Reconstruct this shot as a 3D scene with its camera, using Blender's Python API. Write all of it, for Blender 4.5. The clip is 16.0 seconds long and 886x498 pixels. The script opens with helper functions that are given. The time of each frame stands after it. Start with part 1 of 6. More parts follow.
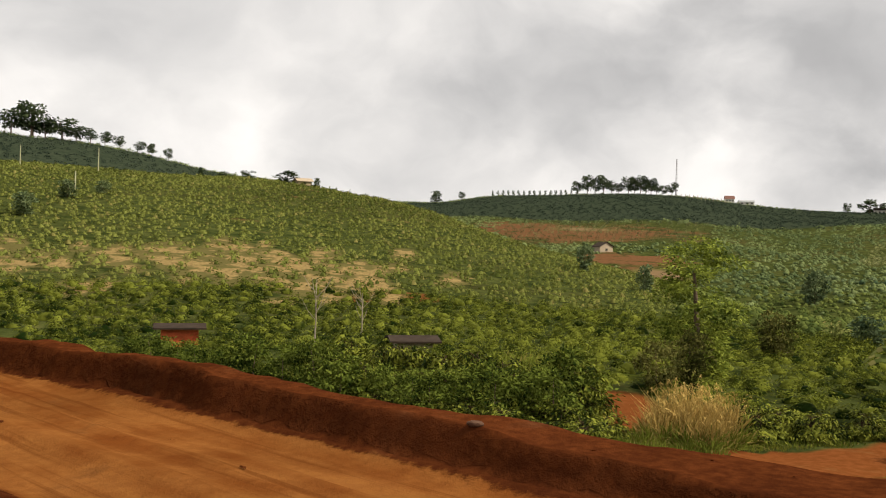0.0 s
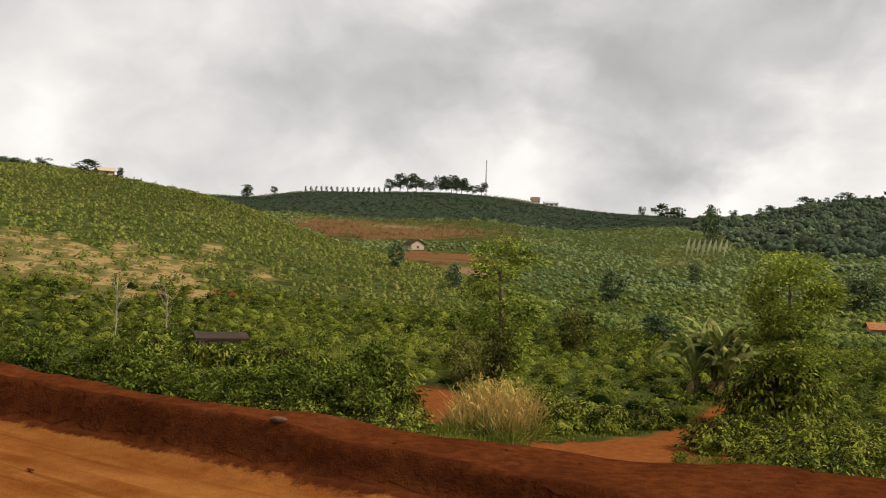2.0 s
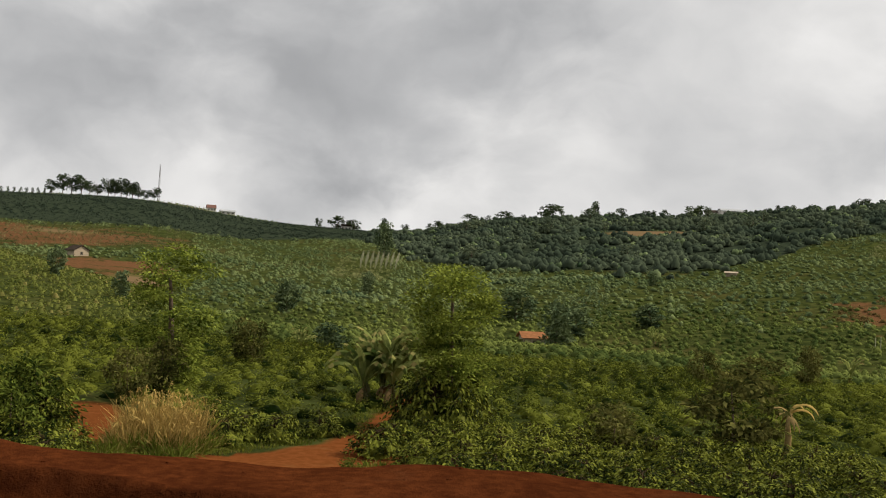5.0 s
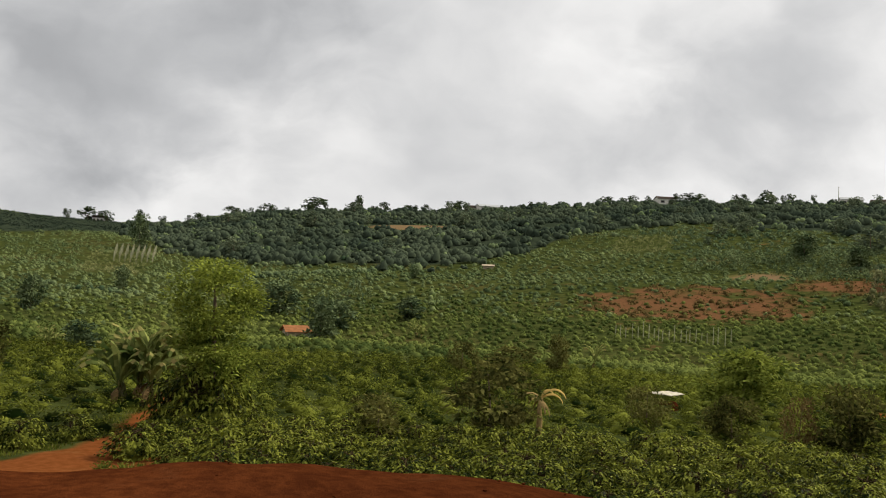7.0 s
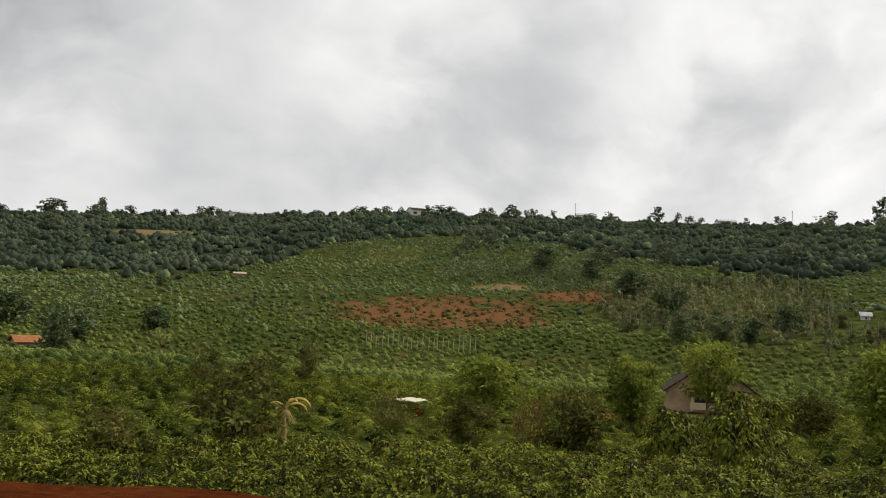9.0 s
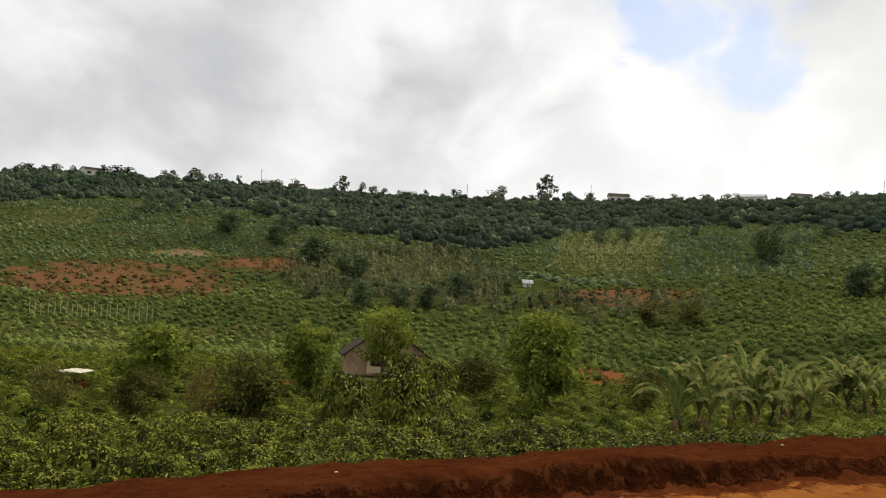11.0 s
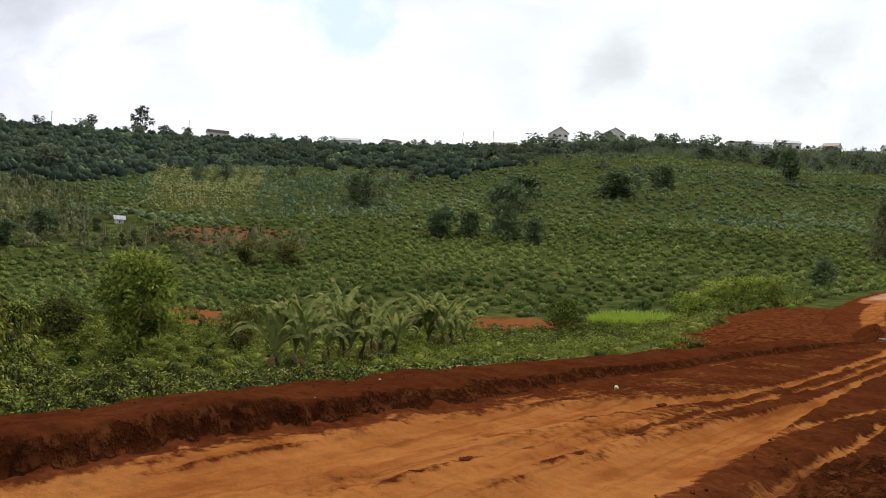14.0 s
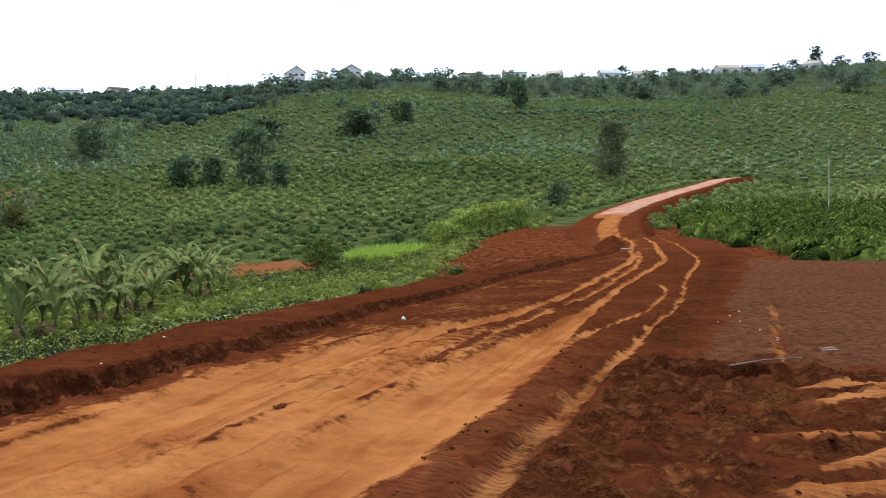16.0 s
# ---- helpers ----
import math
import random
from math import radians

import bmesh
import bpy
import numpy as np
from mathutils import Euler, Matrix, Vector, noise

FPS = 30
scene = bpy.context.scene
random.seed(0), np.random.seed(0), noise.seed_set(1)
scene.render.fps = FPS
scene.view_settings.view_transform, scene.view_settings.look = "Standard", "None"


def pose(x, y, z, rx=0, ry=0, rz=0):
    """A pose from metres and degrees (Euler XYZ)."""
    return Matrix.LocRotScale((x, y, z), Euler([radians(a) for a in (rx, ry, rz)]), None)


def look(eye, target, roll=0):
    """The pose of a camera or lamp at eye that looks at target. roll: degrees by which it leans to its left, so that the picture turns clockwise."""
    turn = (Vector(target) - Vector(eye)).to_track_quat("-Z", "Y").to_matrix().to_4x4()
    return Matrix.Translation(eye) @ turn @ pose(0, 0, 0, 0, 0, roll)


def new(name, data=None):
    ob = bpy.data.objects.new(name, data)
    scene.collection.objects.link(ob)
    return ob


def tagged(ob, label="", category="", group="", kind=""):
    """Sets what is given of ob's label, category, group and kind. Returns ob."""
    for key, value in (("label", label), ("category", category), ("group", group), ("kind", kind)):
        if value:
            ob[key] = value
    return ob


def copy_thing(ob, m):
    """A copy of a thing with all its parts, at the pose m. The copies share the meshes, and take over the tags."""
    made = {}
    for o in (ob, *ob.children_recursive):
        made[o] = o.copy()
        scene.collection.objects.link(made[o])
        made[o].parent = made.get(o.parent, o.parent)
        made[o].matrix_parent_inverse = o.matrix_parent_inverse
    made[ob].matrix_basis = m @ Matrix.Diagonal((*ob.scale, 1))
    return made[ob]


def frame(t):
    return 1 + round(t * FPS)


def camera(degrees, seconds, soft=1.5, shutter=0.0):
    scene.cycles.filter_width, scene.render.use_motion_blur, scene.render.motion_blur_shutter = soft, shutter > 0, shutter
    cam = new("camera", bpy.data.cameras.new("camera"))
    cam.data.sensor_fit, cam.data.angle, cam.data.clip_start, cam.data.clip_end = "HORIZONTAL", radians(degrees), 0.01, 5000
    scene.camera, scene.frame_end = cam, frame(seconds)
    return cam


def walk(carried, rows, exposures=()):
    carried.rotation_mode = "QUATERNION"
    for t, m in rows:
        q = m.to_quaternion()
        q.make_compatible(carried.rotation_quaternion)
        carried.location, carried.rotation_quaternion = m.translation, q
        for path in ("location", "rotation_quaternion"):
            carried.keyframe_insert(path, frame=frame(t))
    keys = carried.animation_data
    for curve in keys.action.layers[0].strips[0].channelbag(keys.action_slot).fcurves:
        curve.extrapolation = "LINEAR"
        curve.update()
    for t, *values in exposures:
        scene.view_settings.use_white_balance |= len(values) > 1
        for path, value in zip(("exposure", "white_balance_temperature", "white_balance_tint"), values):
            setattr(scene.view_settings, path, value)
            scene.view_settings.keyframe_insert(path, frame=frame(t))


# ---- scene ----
cam = camera(49.52, 16.0, soft=1.0)
WALK = [
    (0.0, 0.000, -0.000, 0.000, 6.775, 0.337, -1.427),
    (0.5, 0.042, -0.022, 0.002, 3.528, 0.277, -1.628),
    (1.0, 0.037, -0.042, 0.000, 0.704, 0.251, -1.545),
    (1.5, 0.049, -0.063, 0.005, -1.812, 0.329, -1.893),
    (2.0, 0.052, -0.089, 0.004, -4.384, 0.479, -2.198),
    (2.5, 0.052, -0.117, -0.005, -8.116, 0.822, -2.509),
    (3.0, 0.057, -0.137, -0.003, -11.350, 1.120, -2.509),
    (3.2, 0.038, -0.143, -0.001, -12.672, 1.149, -2.601),
    (5.3, 0.099, -0.191, -0.002, -25.332, 1.914, -3.327),
    (5.5, 0.077, -0.215, -0.001, -26.700, 1.831, -3.627),
    (6.0, 0.047, -0.237, -0.010, -31.949, 2.000, -4.482),
    (6.5, 0.013, -0.252, -0.007, -35.260, 2.145, -4.091),
    (7.0, -0.007, -0.260, 0.000, -37.564, 2.268, -2.664),
    (7.5, 0.015, -0.293, -0.002, -41.224, 2.200, -3.527),
    (8.0, 0.028, -0.334, 0.000, -45.768, 2.667, -3.382),
    (8.2, 0.043, -0.386, 0.002, -47.043, 3.056, -3.229),
    (10.3, 0.212, -0.663, 0.012, -63.534, 2.354, -3.005),
    (10.5, 0.246, -0.696, 0.007, -65.758, 2.288, -3.025),
    (11.0, 0.272, -0.695, -0.002, -70.797, 2.493, -3.069),
    (11.5, 0.312, -0.692, -0.006, -74.351, 2.232, -3.477),
    (12.0, 0.374, -0.696, 0.005, -77.428, 1.151, -3.582),
    (12.5, 0.425, -0.674, -0.007, -80.395, 0.936, -1.948),
    (13.0, 0.473, -0.626, 0.005, -83.909, 0.021, -0.534),
    (13.5, 0.488, -0.601, -0.001, -88.232, 0.509, -3.140),
    (14.0, 0.496, -0.558, 0.005, -94.519, 0.235, -3.718),
    (14.5, 0.527, -0.394, -0.026, -102.687, 1.127, 1.251),
    (15.0, 0.576, -0.288, -0.042, -102.534, 0.409, -0.005),
    (15.5, 0.632, -0.233, -0.047, -105.666, -0.237, 0.951),
    (16.0, 0.747, -0.199, -0.038, -109.569, -2.951, 0.756),
]
walk(cam, [(t, pose(x, y, 1.6 + z, 90 + pitch, roll, yaw)) for t, x, y, z, yaw, pitch, roll in WALK],
     exposures=[(0.0, 0.18, 6750, 11), (3.0, 0.05, 6700, 11), (5.5, -0.18, 6500, 10), (6.0, -0.18, 6500, 10), (7.0, -0.05, 6470, 10), (8.0, -0.07, 6450, 10), (10.5, 0.0, 6450, 10), (12.5, 0.07, 6450, 11), (14.5, 0.20, 5800, 13), (15.5, 0.34, 5600, 12), (16.0, 0.74, 5000, 11)])

# ---- sky and sun ----
SUN_AZ, SUN_EL = 106.0, 44.0


def bearing(az, el):
    a, e = radians(az), radians(el)
    return Vector((math.sin(a) * math.cos(e), math.cos(a) * math.cos(e), math.sin(e)))


class Nodes:
    """Small helper round a node tree."""

    def __init__(self, tree):
        self.tree = tree
        tree.nodes.clear()

    def add(self, kind, **inputs):
        n = self.tree.nodes.new(kind)
        for key, value in inputs.items():
            self.put(n, key, value)
        return n

    def put(self, n, key, value):
        sock = n.inputs[int(key[1:])] if key[0] == "i" and key[1:].isdigit() else n.inputs[key.replace("_", " ")]
        if isinstance(value, bpy.types.NodeSocket):
            self.tree.links.new(value, sock)
        else:
            sock.default_value = value

    def math(self, op, a, b=0.0, clamp=False):
        n = self.add("ShaderNodeMath", i0=a, i1=b)
        n.operation, n.use_clamp = op, clamp
        return n.outputs[0]

    def vec(self, op, a, b=(0, 0, 0), value=False):
        n = self.add("ShaderNodeVectorMath", i0=a, i1=b)
        n.operation = op
        return n.outputs["Value" if value else "Vector"]

    def mix(self, f, a, b):
        n = self.tree.nodes.new("ShaderNodeMix")
        n.data_type = "RGBA"
        for k, v in ((0, f), (6, a), (7, b)):
            if isinstance(v, bpy.types.NodeSocket):
                self.tree.links.new(v, n.inputs[k])
            else:
                n.inputs[k].default_value = v if k == 0 else (*v[:3], 1)
        return n.outputs[2]

    def span(self, v, a, b, lo=0.0, hi=1.0):
        n = self.add("ShaderNodeMapRange", Value=v, From_Min=a, From_Max=b, To_Min=lo, To_Max=hi)
        n.interpolation_type = "SMOOTHSTEP"
        return n.outputs[0]

    def noise(self, vector, scale, detail=4.0, rough=0.55):
        return self.add("ShaderNodeTexNoise", Vector=vector, Scale=scale, Detail=detail, Roughness=rough).outputs["Fac"]


world = bpy.data.worlds.new("sky")
scene.world = world
world.use_nodes = True
N = Nodes(world.node_tree)
ray_dir = N.vec("NORMALIZE", N.add("ShaderNodeTexCoord").outputs["Generated"])
clear = N.add("ShaderNodeTexSky")
clear.sky_type, clear.sun_disc = "NISHITA", False
clear.sun_elevation, clear.sun_rotation = radians(SUN_EL), radians(SUN_AZ)
clear_col = N.vec("SCALE", clear.outputs[0])
clear_col.node.inputs["Scale"].default_value = 0.12
tall = N.vec("MULTIPLY", ray_dir, (1.0, 1.0, 1.35))
warp = N.add("ShaderNodeTexNoise", Vector=tall, Scale=3.5, Detail=5.0)
offset = N.vec("SUBTRACT", warp.outputs["Color"], (0.5, 0.5, 0.5))
swirl = N.vec("SCALE", offset)
swirl.node.inputs["Scale"].default_value = 0.22
warped = N.vec("ADD", tall, swirl)
billow = N.noise(warped, 2.8, 4.0, 0.45)
fine = N.noise(warped, 11.0, 6.0, 0.55)
bend = N.vec("SCALE", offset)
bend.node.inputs["Scale"].default_value = 0.11
dirw = N.vec("NORMALIZE", N.vec("ADD", ray_dir, bend))
ragged = N.math("ADD", N.math("MULTIPLY", N.math("SUBTRACT", fine, 0.5), 0.12), N.math("MULTIPLY", N.math("SUBTRACT", billow, 0.5), 0.10))
# the heavier grey bellies: bearing, height, radius in degrees, weight
grey = None
for az, el, r, w in [(1, 9.6, 8, 0.5), (7, 10.8, 6, 0.45), (16, 11.5, 10, 1.0), (23, 13, 10, 0.85), (21, 9.0, 6, 0.7), (-22, 13, 19, 0.85), (-14, 6, 8, 0.3), (52, 8.2, 7, 0.5), (46, 11, 6, 0.2), (15, 15, 8, 0.4),
                     (57, 13.5, 9, 0.6), (68, 9.5, 6, 0.6), (72, 13, 6, 0.5), (26, 8, 7, 0.35), (78, 8.8, 4, 0.4), (103.4, 11.0, 2.9, 0.65), (107.4, 9.6, 2.6, 0.5), (118, 9.4, 4.6, 0.65), (114, 10.0, 3.4, 0.5), (121.5, 8.4, 3.6, 0.5), (127, 8.3, 3.2, 0.6), (98.8, 8.6, 2.2, 0.35)]:
    d = N.math("ADD", N.vec("DISTANCE", dirw, tuple(bearing(az, el)), value=True), N.math("MULTIPLY", ragged, min(1.0, r / 6)))
    b = N.math("MULTIPLY", N.span(d, radians(r) * 1.15, 0.0), w)
    grey = b if grey is None else N.math("ADD", grey, N.math("MULTIPLY", b, N.math("SUBTRACT", 1.0, grey)))
sunward = N.vec("DOT_PRODUCT", ray_dir, tuple(bearing(SUN_AZ, 25)), value=True)
glow = N.span(sunward, 0.2, 0.95)
white = N.math("ADD", N.math("MULTIPLY", glow, 0.16), 0.81)
white = N.math("ADD", white, N.math("MULTIPLY", N.math("SUBTRACT", billow, 0.5), 0.95))
white = N.math("ADD", white, N.math("MULTIPLY", N.math("SUBTRACT", fine, 0.5), 0.20))
shade = N.math("SUBTRACT", 1.0, N.math("MULTIPLY", grey, 0.38))
lum = N.math("MULTIPLY", white, shade)
cloud = N.mix(N.span(lum, 0.35, 0.95), (0.945, 0.960, 0.985), (1.0, 0.99, 0.975))
cloud = N.vec("SCALE", cloud)
N.tree.links.new(N.math("MAXIMUM", lum, 0.12), cloud.node.inputs["Scale"])
# the thinner, neutral cloud below the sun
eastern = N.span(N.vec("DOT_PRODUCT", ray_dir, tuple(bearing(112, 10)), value=True), 0.92, 0.985)
cloud = N.vec("MULTIPLY", cloud, N.mix(eastern, (1.0, 1.0, 1.0), (0.985, 1.0, 0.935)))
# a small break in the cloud
gap = None
for az, el, r in [(82.8, 15.0, 2.5), (85.4, 15.0, 2.6), (88.0, 14.2, 2.2), (90.0, 12.9, 1.7), (81.3, 13.3, 1.1)]:
    d = N.math("ADD", N.vec("DISTANCE", dirw, tuple(bearing(az, el)), value=True), ragged)
    b = N.span(d, radians(r) * 1.15, radians(r) * 0.25)
    gap = b if gap is None else N.math("MAXIMUM", gap, b)
gap = N.math("MULTIPLY", gap, 0.62)
blue = N.vec("ADD", N.vec("MULTIPLY", clear_col, (0.55, 0.55, 0.62)), (0.22, 0.30, 0.44))
final = N.mix(gap, cloud, blue)
bg = N.add("ShaderNodeBackground", Color=final, Strength=1.0)
out = N.add("ShaderNodeOutputWorld", Surface=bg.outputs[0])

sun = bpy.data.lights.new("sun", "SUN")
sun.energy, sun.angle, sun.color = 4.4, radians(3.0), (1.0, 0.92, 0.76)
sun_ob = new("sun", sun)
sun_ob.matrix_world = look(bearing(SUN_AZ, SUN_EL) * 100, (0, 0, 0))


# ---- materials ----
def material(name):
    m = bpy.data.materials.new(name)
    m.use_nodes = True
    return m, Nodes(m.node_tree)


def finish(nt, colour, rough=0.8, bump=None, bump_d=0.02, strength=0.6, spec=0.3, metal=0.0):
    b = nt.add("ShaderNodeBsdfPrincipled", Base_Color=colour if isinstance(colour, bpy.types.NodeSocket) else (*colour, 1), Roughness=rough, Metallic=metal)
    b.inputs["Specular IOR Level"].default_value = spec
    if bump is not None:
        nt.put(b, "Normal", nt.add("ShaderNodeBump", Height=bump, Distance=bump_d, Strength=strength).outputs[0])
    nt.add("ShaderNodeOutputMaterial", Surface=b.outputs[0])
    return b


def plain(name, colour, rough=0.7, vary=0.25, scale=4.0, metal=0.0, spec=0.08):
    m, nt = material(name)
    pos = nt.add("ShaderNodeNewGeometry").outputs["Position"]
    a = nt.noise(pos, scale, 5.0)
    b = nt.noise(pos, scale * 9, 3.0)
    f = nt.math("ADD", nt.math("MULTIPLY", a, 0.7), nt.math("MULTIPLY", b, 0.3))
    lo, hi = [c * (1 - vary) for c in colour], [min(1, c * (1 + vary)) for c in colour]
    finish(nt, nt.mix(nt.span(f, 0.3, 0.7), lo, hi), rough, b, 0.01, 0.4, spec, metal)
    return m


def leaf(name, dark, light, rough=0.42, through_light=0.28, dry=None, patch=0.05, spec=0.35, grain=0.9, spread=1.0, centre=0.5, own=0.42):
    """Foliage: each leaf has its own tone, and tone drifts over the field."""
    m, nt = material(name)
    geo = nt.add("ShaderNodeNewGeometry")
    r = geo.outputs["Random Per Island"]
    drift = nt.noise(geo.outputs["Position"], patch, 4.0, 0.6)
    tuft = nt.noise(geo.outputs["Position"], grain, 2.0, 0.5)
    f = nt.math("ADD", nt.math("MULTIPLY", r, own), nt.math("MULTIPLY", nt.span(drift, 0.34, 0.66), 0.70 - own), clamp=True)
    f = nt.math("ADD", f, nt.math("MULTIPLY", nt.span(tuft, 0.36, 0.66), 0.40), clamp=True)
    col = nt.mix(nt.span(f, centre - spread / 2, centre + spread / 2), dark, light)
    if dry:
        col = nt.mix(nt.math("MULTIPLY", nt.span(nt.math("FRACT", nt.math("MULTIPLY", r, 13.7)), 0.86, 0.97), 0.8), col, dry)
    p = nt.add("ShaderNodeBsdfPrincipled", Base_Color=col, Roughness=rough)
    p.inputs["Specular IOR Level"].default_value = spec
    t = nt.add("ShaderNodeBsdfTranslucent", Color=nt.mix(0.5, col, [c * 1.5 for c in light]))
    mx = nt.add("ShaderNodeMixShader", i0=through_light, i1=p.outputs[0], i2=t.outputs[0])
    nt.add("ShaderNodeOutputMaterial", Surface=mx.outputs[0])
    return m


# leaf tones stretched so colour also carries dark gaps and pale glints
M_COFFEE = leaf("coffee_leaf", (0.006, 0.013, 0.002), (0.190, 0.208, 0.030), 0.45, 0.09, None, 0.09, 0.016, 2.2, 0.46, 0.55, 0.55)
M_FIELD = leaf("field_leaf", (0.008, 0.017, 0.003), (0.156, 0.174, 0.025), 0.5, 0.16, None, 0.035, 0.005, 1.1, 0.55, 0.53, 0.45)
# distance haze is mixed into these four leaf colours: paler, bluer
M_FAR = leaf("far_field_haze_leaf", (0.037, 0.058, 0.016), (0.154, 0.180, 0.045), 0.6, 0.10, None, 0.025, 0.0, 0.6, 1.0, 0.50, 0.16)
M_HILL = leaf("hill_haze_leaf", (0.062, 0.090, 0.038), (0.168, 0.202, 0.078), 0.7, 0.10, None, 0.018, 0.0, 0.30, 1.1, 0.5, 0.12)
M_GROVE = leaf("grove_haze_leaf", (0.042, 0.070, 0.036), (0.160, 0.198, 0.092), 0.7, 0.10, None, 0.03, 0.0, 0.3, 0.9)
M_GARDEN = leaf("garden_haze_leaf", (0.044, 0.066, 0.044), (0.160, 0.190, 0.112), 0.8, 0.2, None, 0.05, 0.0, 0.3, 0.9)
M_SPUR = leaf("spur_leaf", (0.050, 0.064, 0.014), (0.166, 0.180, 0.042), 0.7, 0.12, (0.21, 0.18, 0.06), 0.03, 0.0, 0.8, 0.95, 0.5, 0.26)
# cloud shade and some haze are put into these dark leaf colours
M_FOREST = leaf("forest_shade_leaf", (0.029, 0.042, 0.029), (0.064, 0.081, 0.050), 0.8, 0.08, None, 0.02, 0.0, 0.06, 1.2, 0.5, 0.03)
M_RIDGE = leaf("ridge_shade_leaf", (0.018, 0.027, 0.019), (0.040, 0.053, 0.036), 0.8, 0.08, None, 0.02, 0.0, 0.06, 1.1, 0.5, 0.04)
M_SCRUB = leaf("scrub_leaf", (0.034, 0.042, 0.018), (0.186, 0.190, 0.084), 0.75, 0.15, (0.20, 0.17, 0.08), 0.05, 0.0, 0.4, 0.8, 0.5, 0.16)
M_YOUNG = leaf("young_orchard_leaf", (0.180, 0.194, 0.078), (0.350, 0.355, 0.165), 0.75, 0.15, (0.30, 0.25, 0.13), 0.1, 0.0, 0.6, 0.9)
M_TREE = leaf("tree_leaf", (0.016, 0.036, 0.005), (0.255, 0.295, 0.050), 0.5, 0.22, None, 0.2, 0.0, 1.4, 0.65)
M_SHADE = leaf("shade_tree_leaf", (0.016, 0.034, 0.006), (0.222, 0.256, 0.046), 0.5, 0.22, None, 0.2, 0.0, 1.2, 0.65)
# lifted a little and blued for distance haze
M_DARK = leaf("dark_tree_leaf", (0.014, 0.028, 0.014), (0.086, 0.110, 0.050), 0.6, 0.15, None, 0.2, 0.0, 0.6, 0.7)
M_SHRUB = leaf("dark_shrub_leaf", (0.014, 0.020, 0.005), (0.150, 0.142, 0.040), 0.6, 0.18, None, 0.2, 0.0, 0.9, 0.7, 0.55)
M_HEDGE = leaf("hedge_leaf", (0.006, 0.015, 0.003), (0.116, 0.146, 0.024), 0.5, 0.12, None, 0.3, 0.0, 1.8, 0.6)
# pale end of the tone stands for leaf highlights; specular is nil
M_BANANA = leaf("banana_leaf", (0.024, 0.044, 0.010), (0.260, 0.285, 0.085), 0.5, 0.26, (0.26, 0.20, 0.08), 0.3, 0.0)
M_GRASS = leaf("grass_blade", (0.060, 0.080, 0.012), (0.170, 0.190, 0.030), 0.6, 0.2, (0.24, 0.18, 0.06), 0.4, 0.0)
M_LIME = leaf("bright_grass_blade", (0.120, 0.190, 0.016), (0.230, 0.300, 0.030), 0.5, 0.35, None, 0.4)
M_STRAW = leaf("straw_blade", (0.200, 0.136, 0.036), (0.540, 0.385, 0.130), 0.6, 0.2, None, 0.8, 0.0)
M_RUST = leaf("rusty_leaf", (0.066, 0.048, 0.017), (0.150, 0.105, 0.040), 0.7, 0.15, None, 0.3, 0.0)
M_STEM = plain("coffee_stem", (0.045, 0.032, 0.018), 0.9, 0.3, 6, spec=0.0)
M_BARK = plain("bark", (0.14, 0.10, 0.07), 0.9, 0.4, 6)
M_PALE_BARK = plain("pale_bark", (0.24, 0.20, 0.15), 0.85, 0.3, 6)
M_STALK = plain("banana_stalk", (0.085, 0.080, 0.030), 0.6, 0.4, 5)
M_DRY_STALK = plain("dry_stalk", (0.24, 0.17, 0.07), 0.8, 0.35, 6, spec=0.0)
M_POST = plain("weathered_post", (0.34, 0.33, 0.21), 0.85, 0.2, 3)
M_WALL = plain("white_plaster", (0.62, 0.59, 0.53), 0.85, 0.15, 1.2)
M_HOUSE = plain("stained_plaster", (0.34, 0.235, 0.145), 0.85, 0.35, 1.5)
M_CREAM = plain("cream_plaster", (0.46, 0.37, 0.22), 0.85, 0.15, 1.2)
M_RED = plain("red_sheet", (0.48, 0.095, 0.035), 0.5, 0.25, 3)
M_ROOF = plain("brown_sheet_roof", (0.036, 0.025, 0.018), 0.9, 0.3, 2)
M_ORANGE_ROOF = plain("rusty_sheet_roof", (0.25, 0.11, 0.05), 0.8, 0.25, 2, spec=0.0)
M_TILE_ROOF = plain("red_tile_roof", (0.16, 0.088, 0.072), 0.7, 0.25, 2, spec=0.0)
M_GREY_ROOF = plain("grey_sheet_roof", (0.34, 0.35, 0.36), 0.6, 0.2, 1)
# near-black colour stands for the shade inside doorways and windows
M_OPENING_SHADE = plain("opening_shade", (0.03, 0.028, 0.025), 0.6, 0.2, 2)
M_STEEL = plain("mast_steel", (0.22, 0.20, 0.20), 0.5, 0.2, 1, 0.6)
M_STONE = plain("dusty_stone", (0.085, 0.045, 0.028), 0.85, 0.25, 9)
M_CLOD = plain("soil_clod", (0.060, 0.017, 0.006), 0.95, 0.35, 14, spec=0.0)
M_DRY_LEAF = plain("dry_banana_leaf", (0.13, 0.085, 0.035), 0.8, 0.4, 6)
M_PLASTIC = plain("white_plastic", (0.50, 0.45, 0.35), 0.6, 0.12, 6)
M_WOOD = plain("grey_wood", (0.36, 0.29, 0.21), 0.85, 0.3, 8)


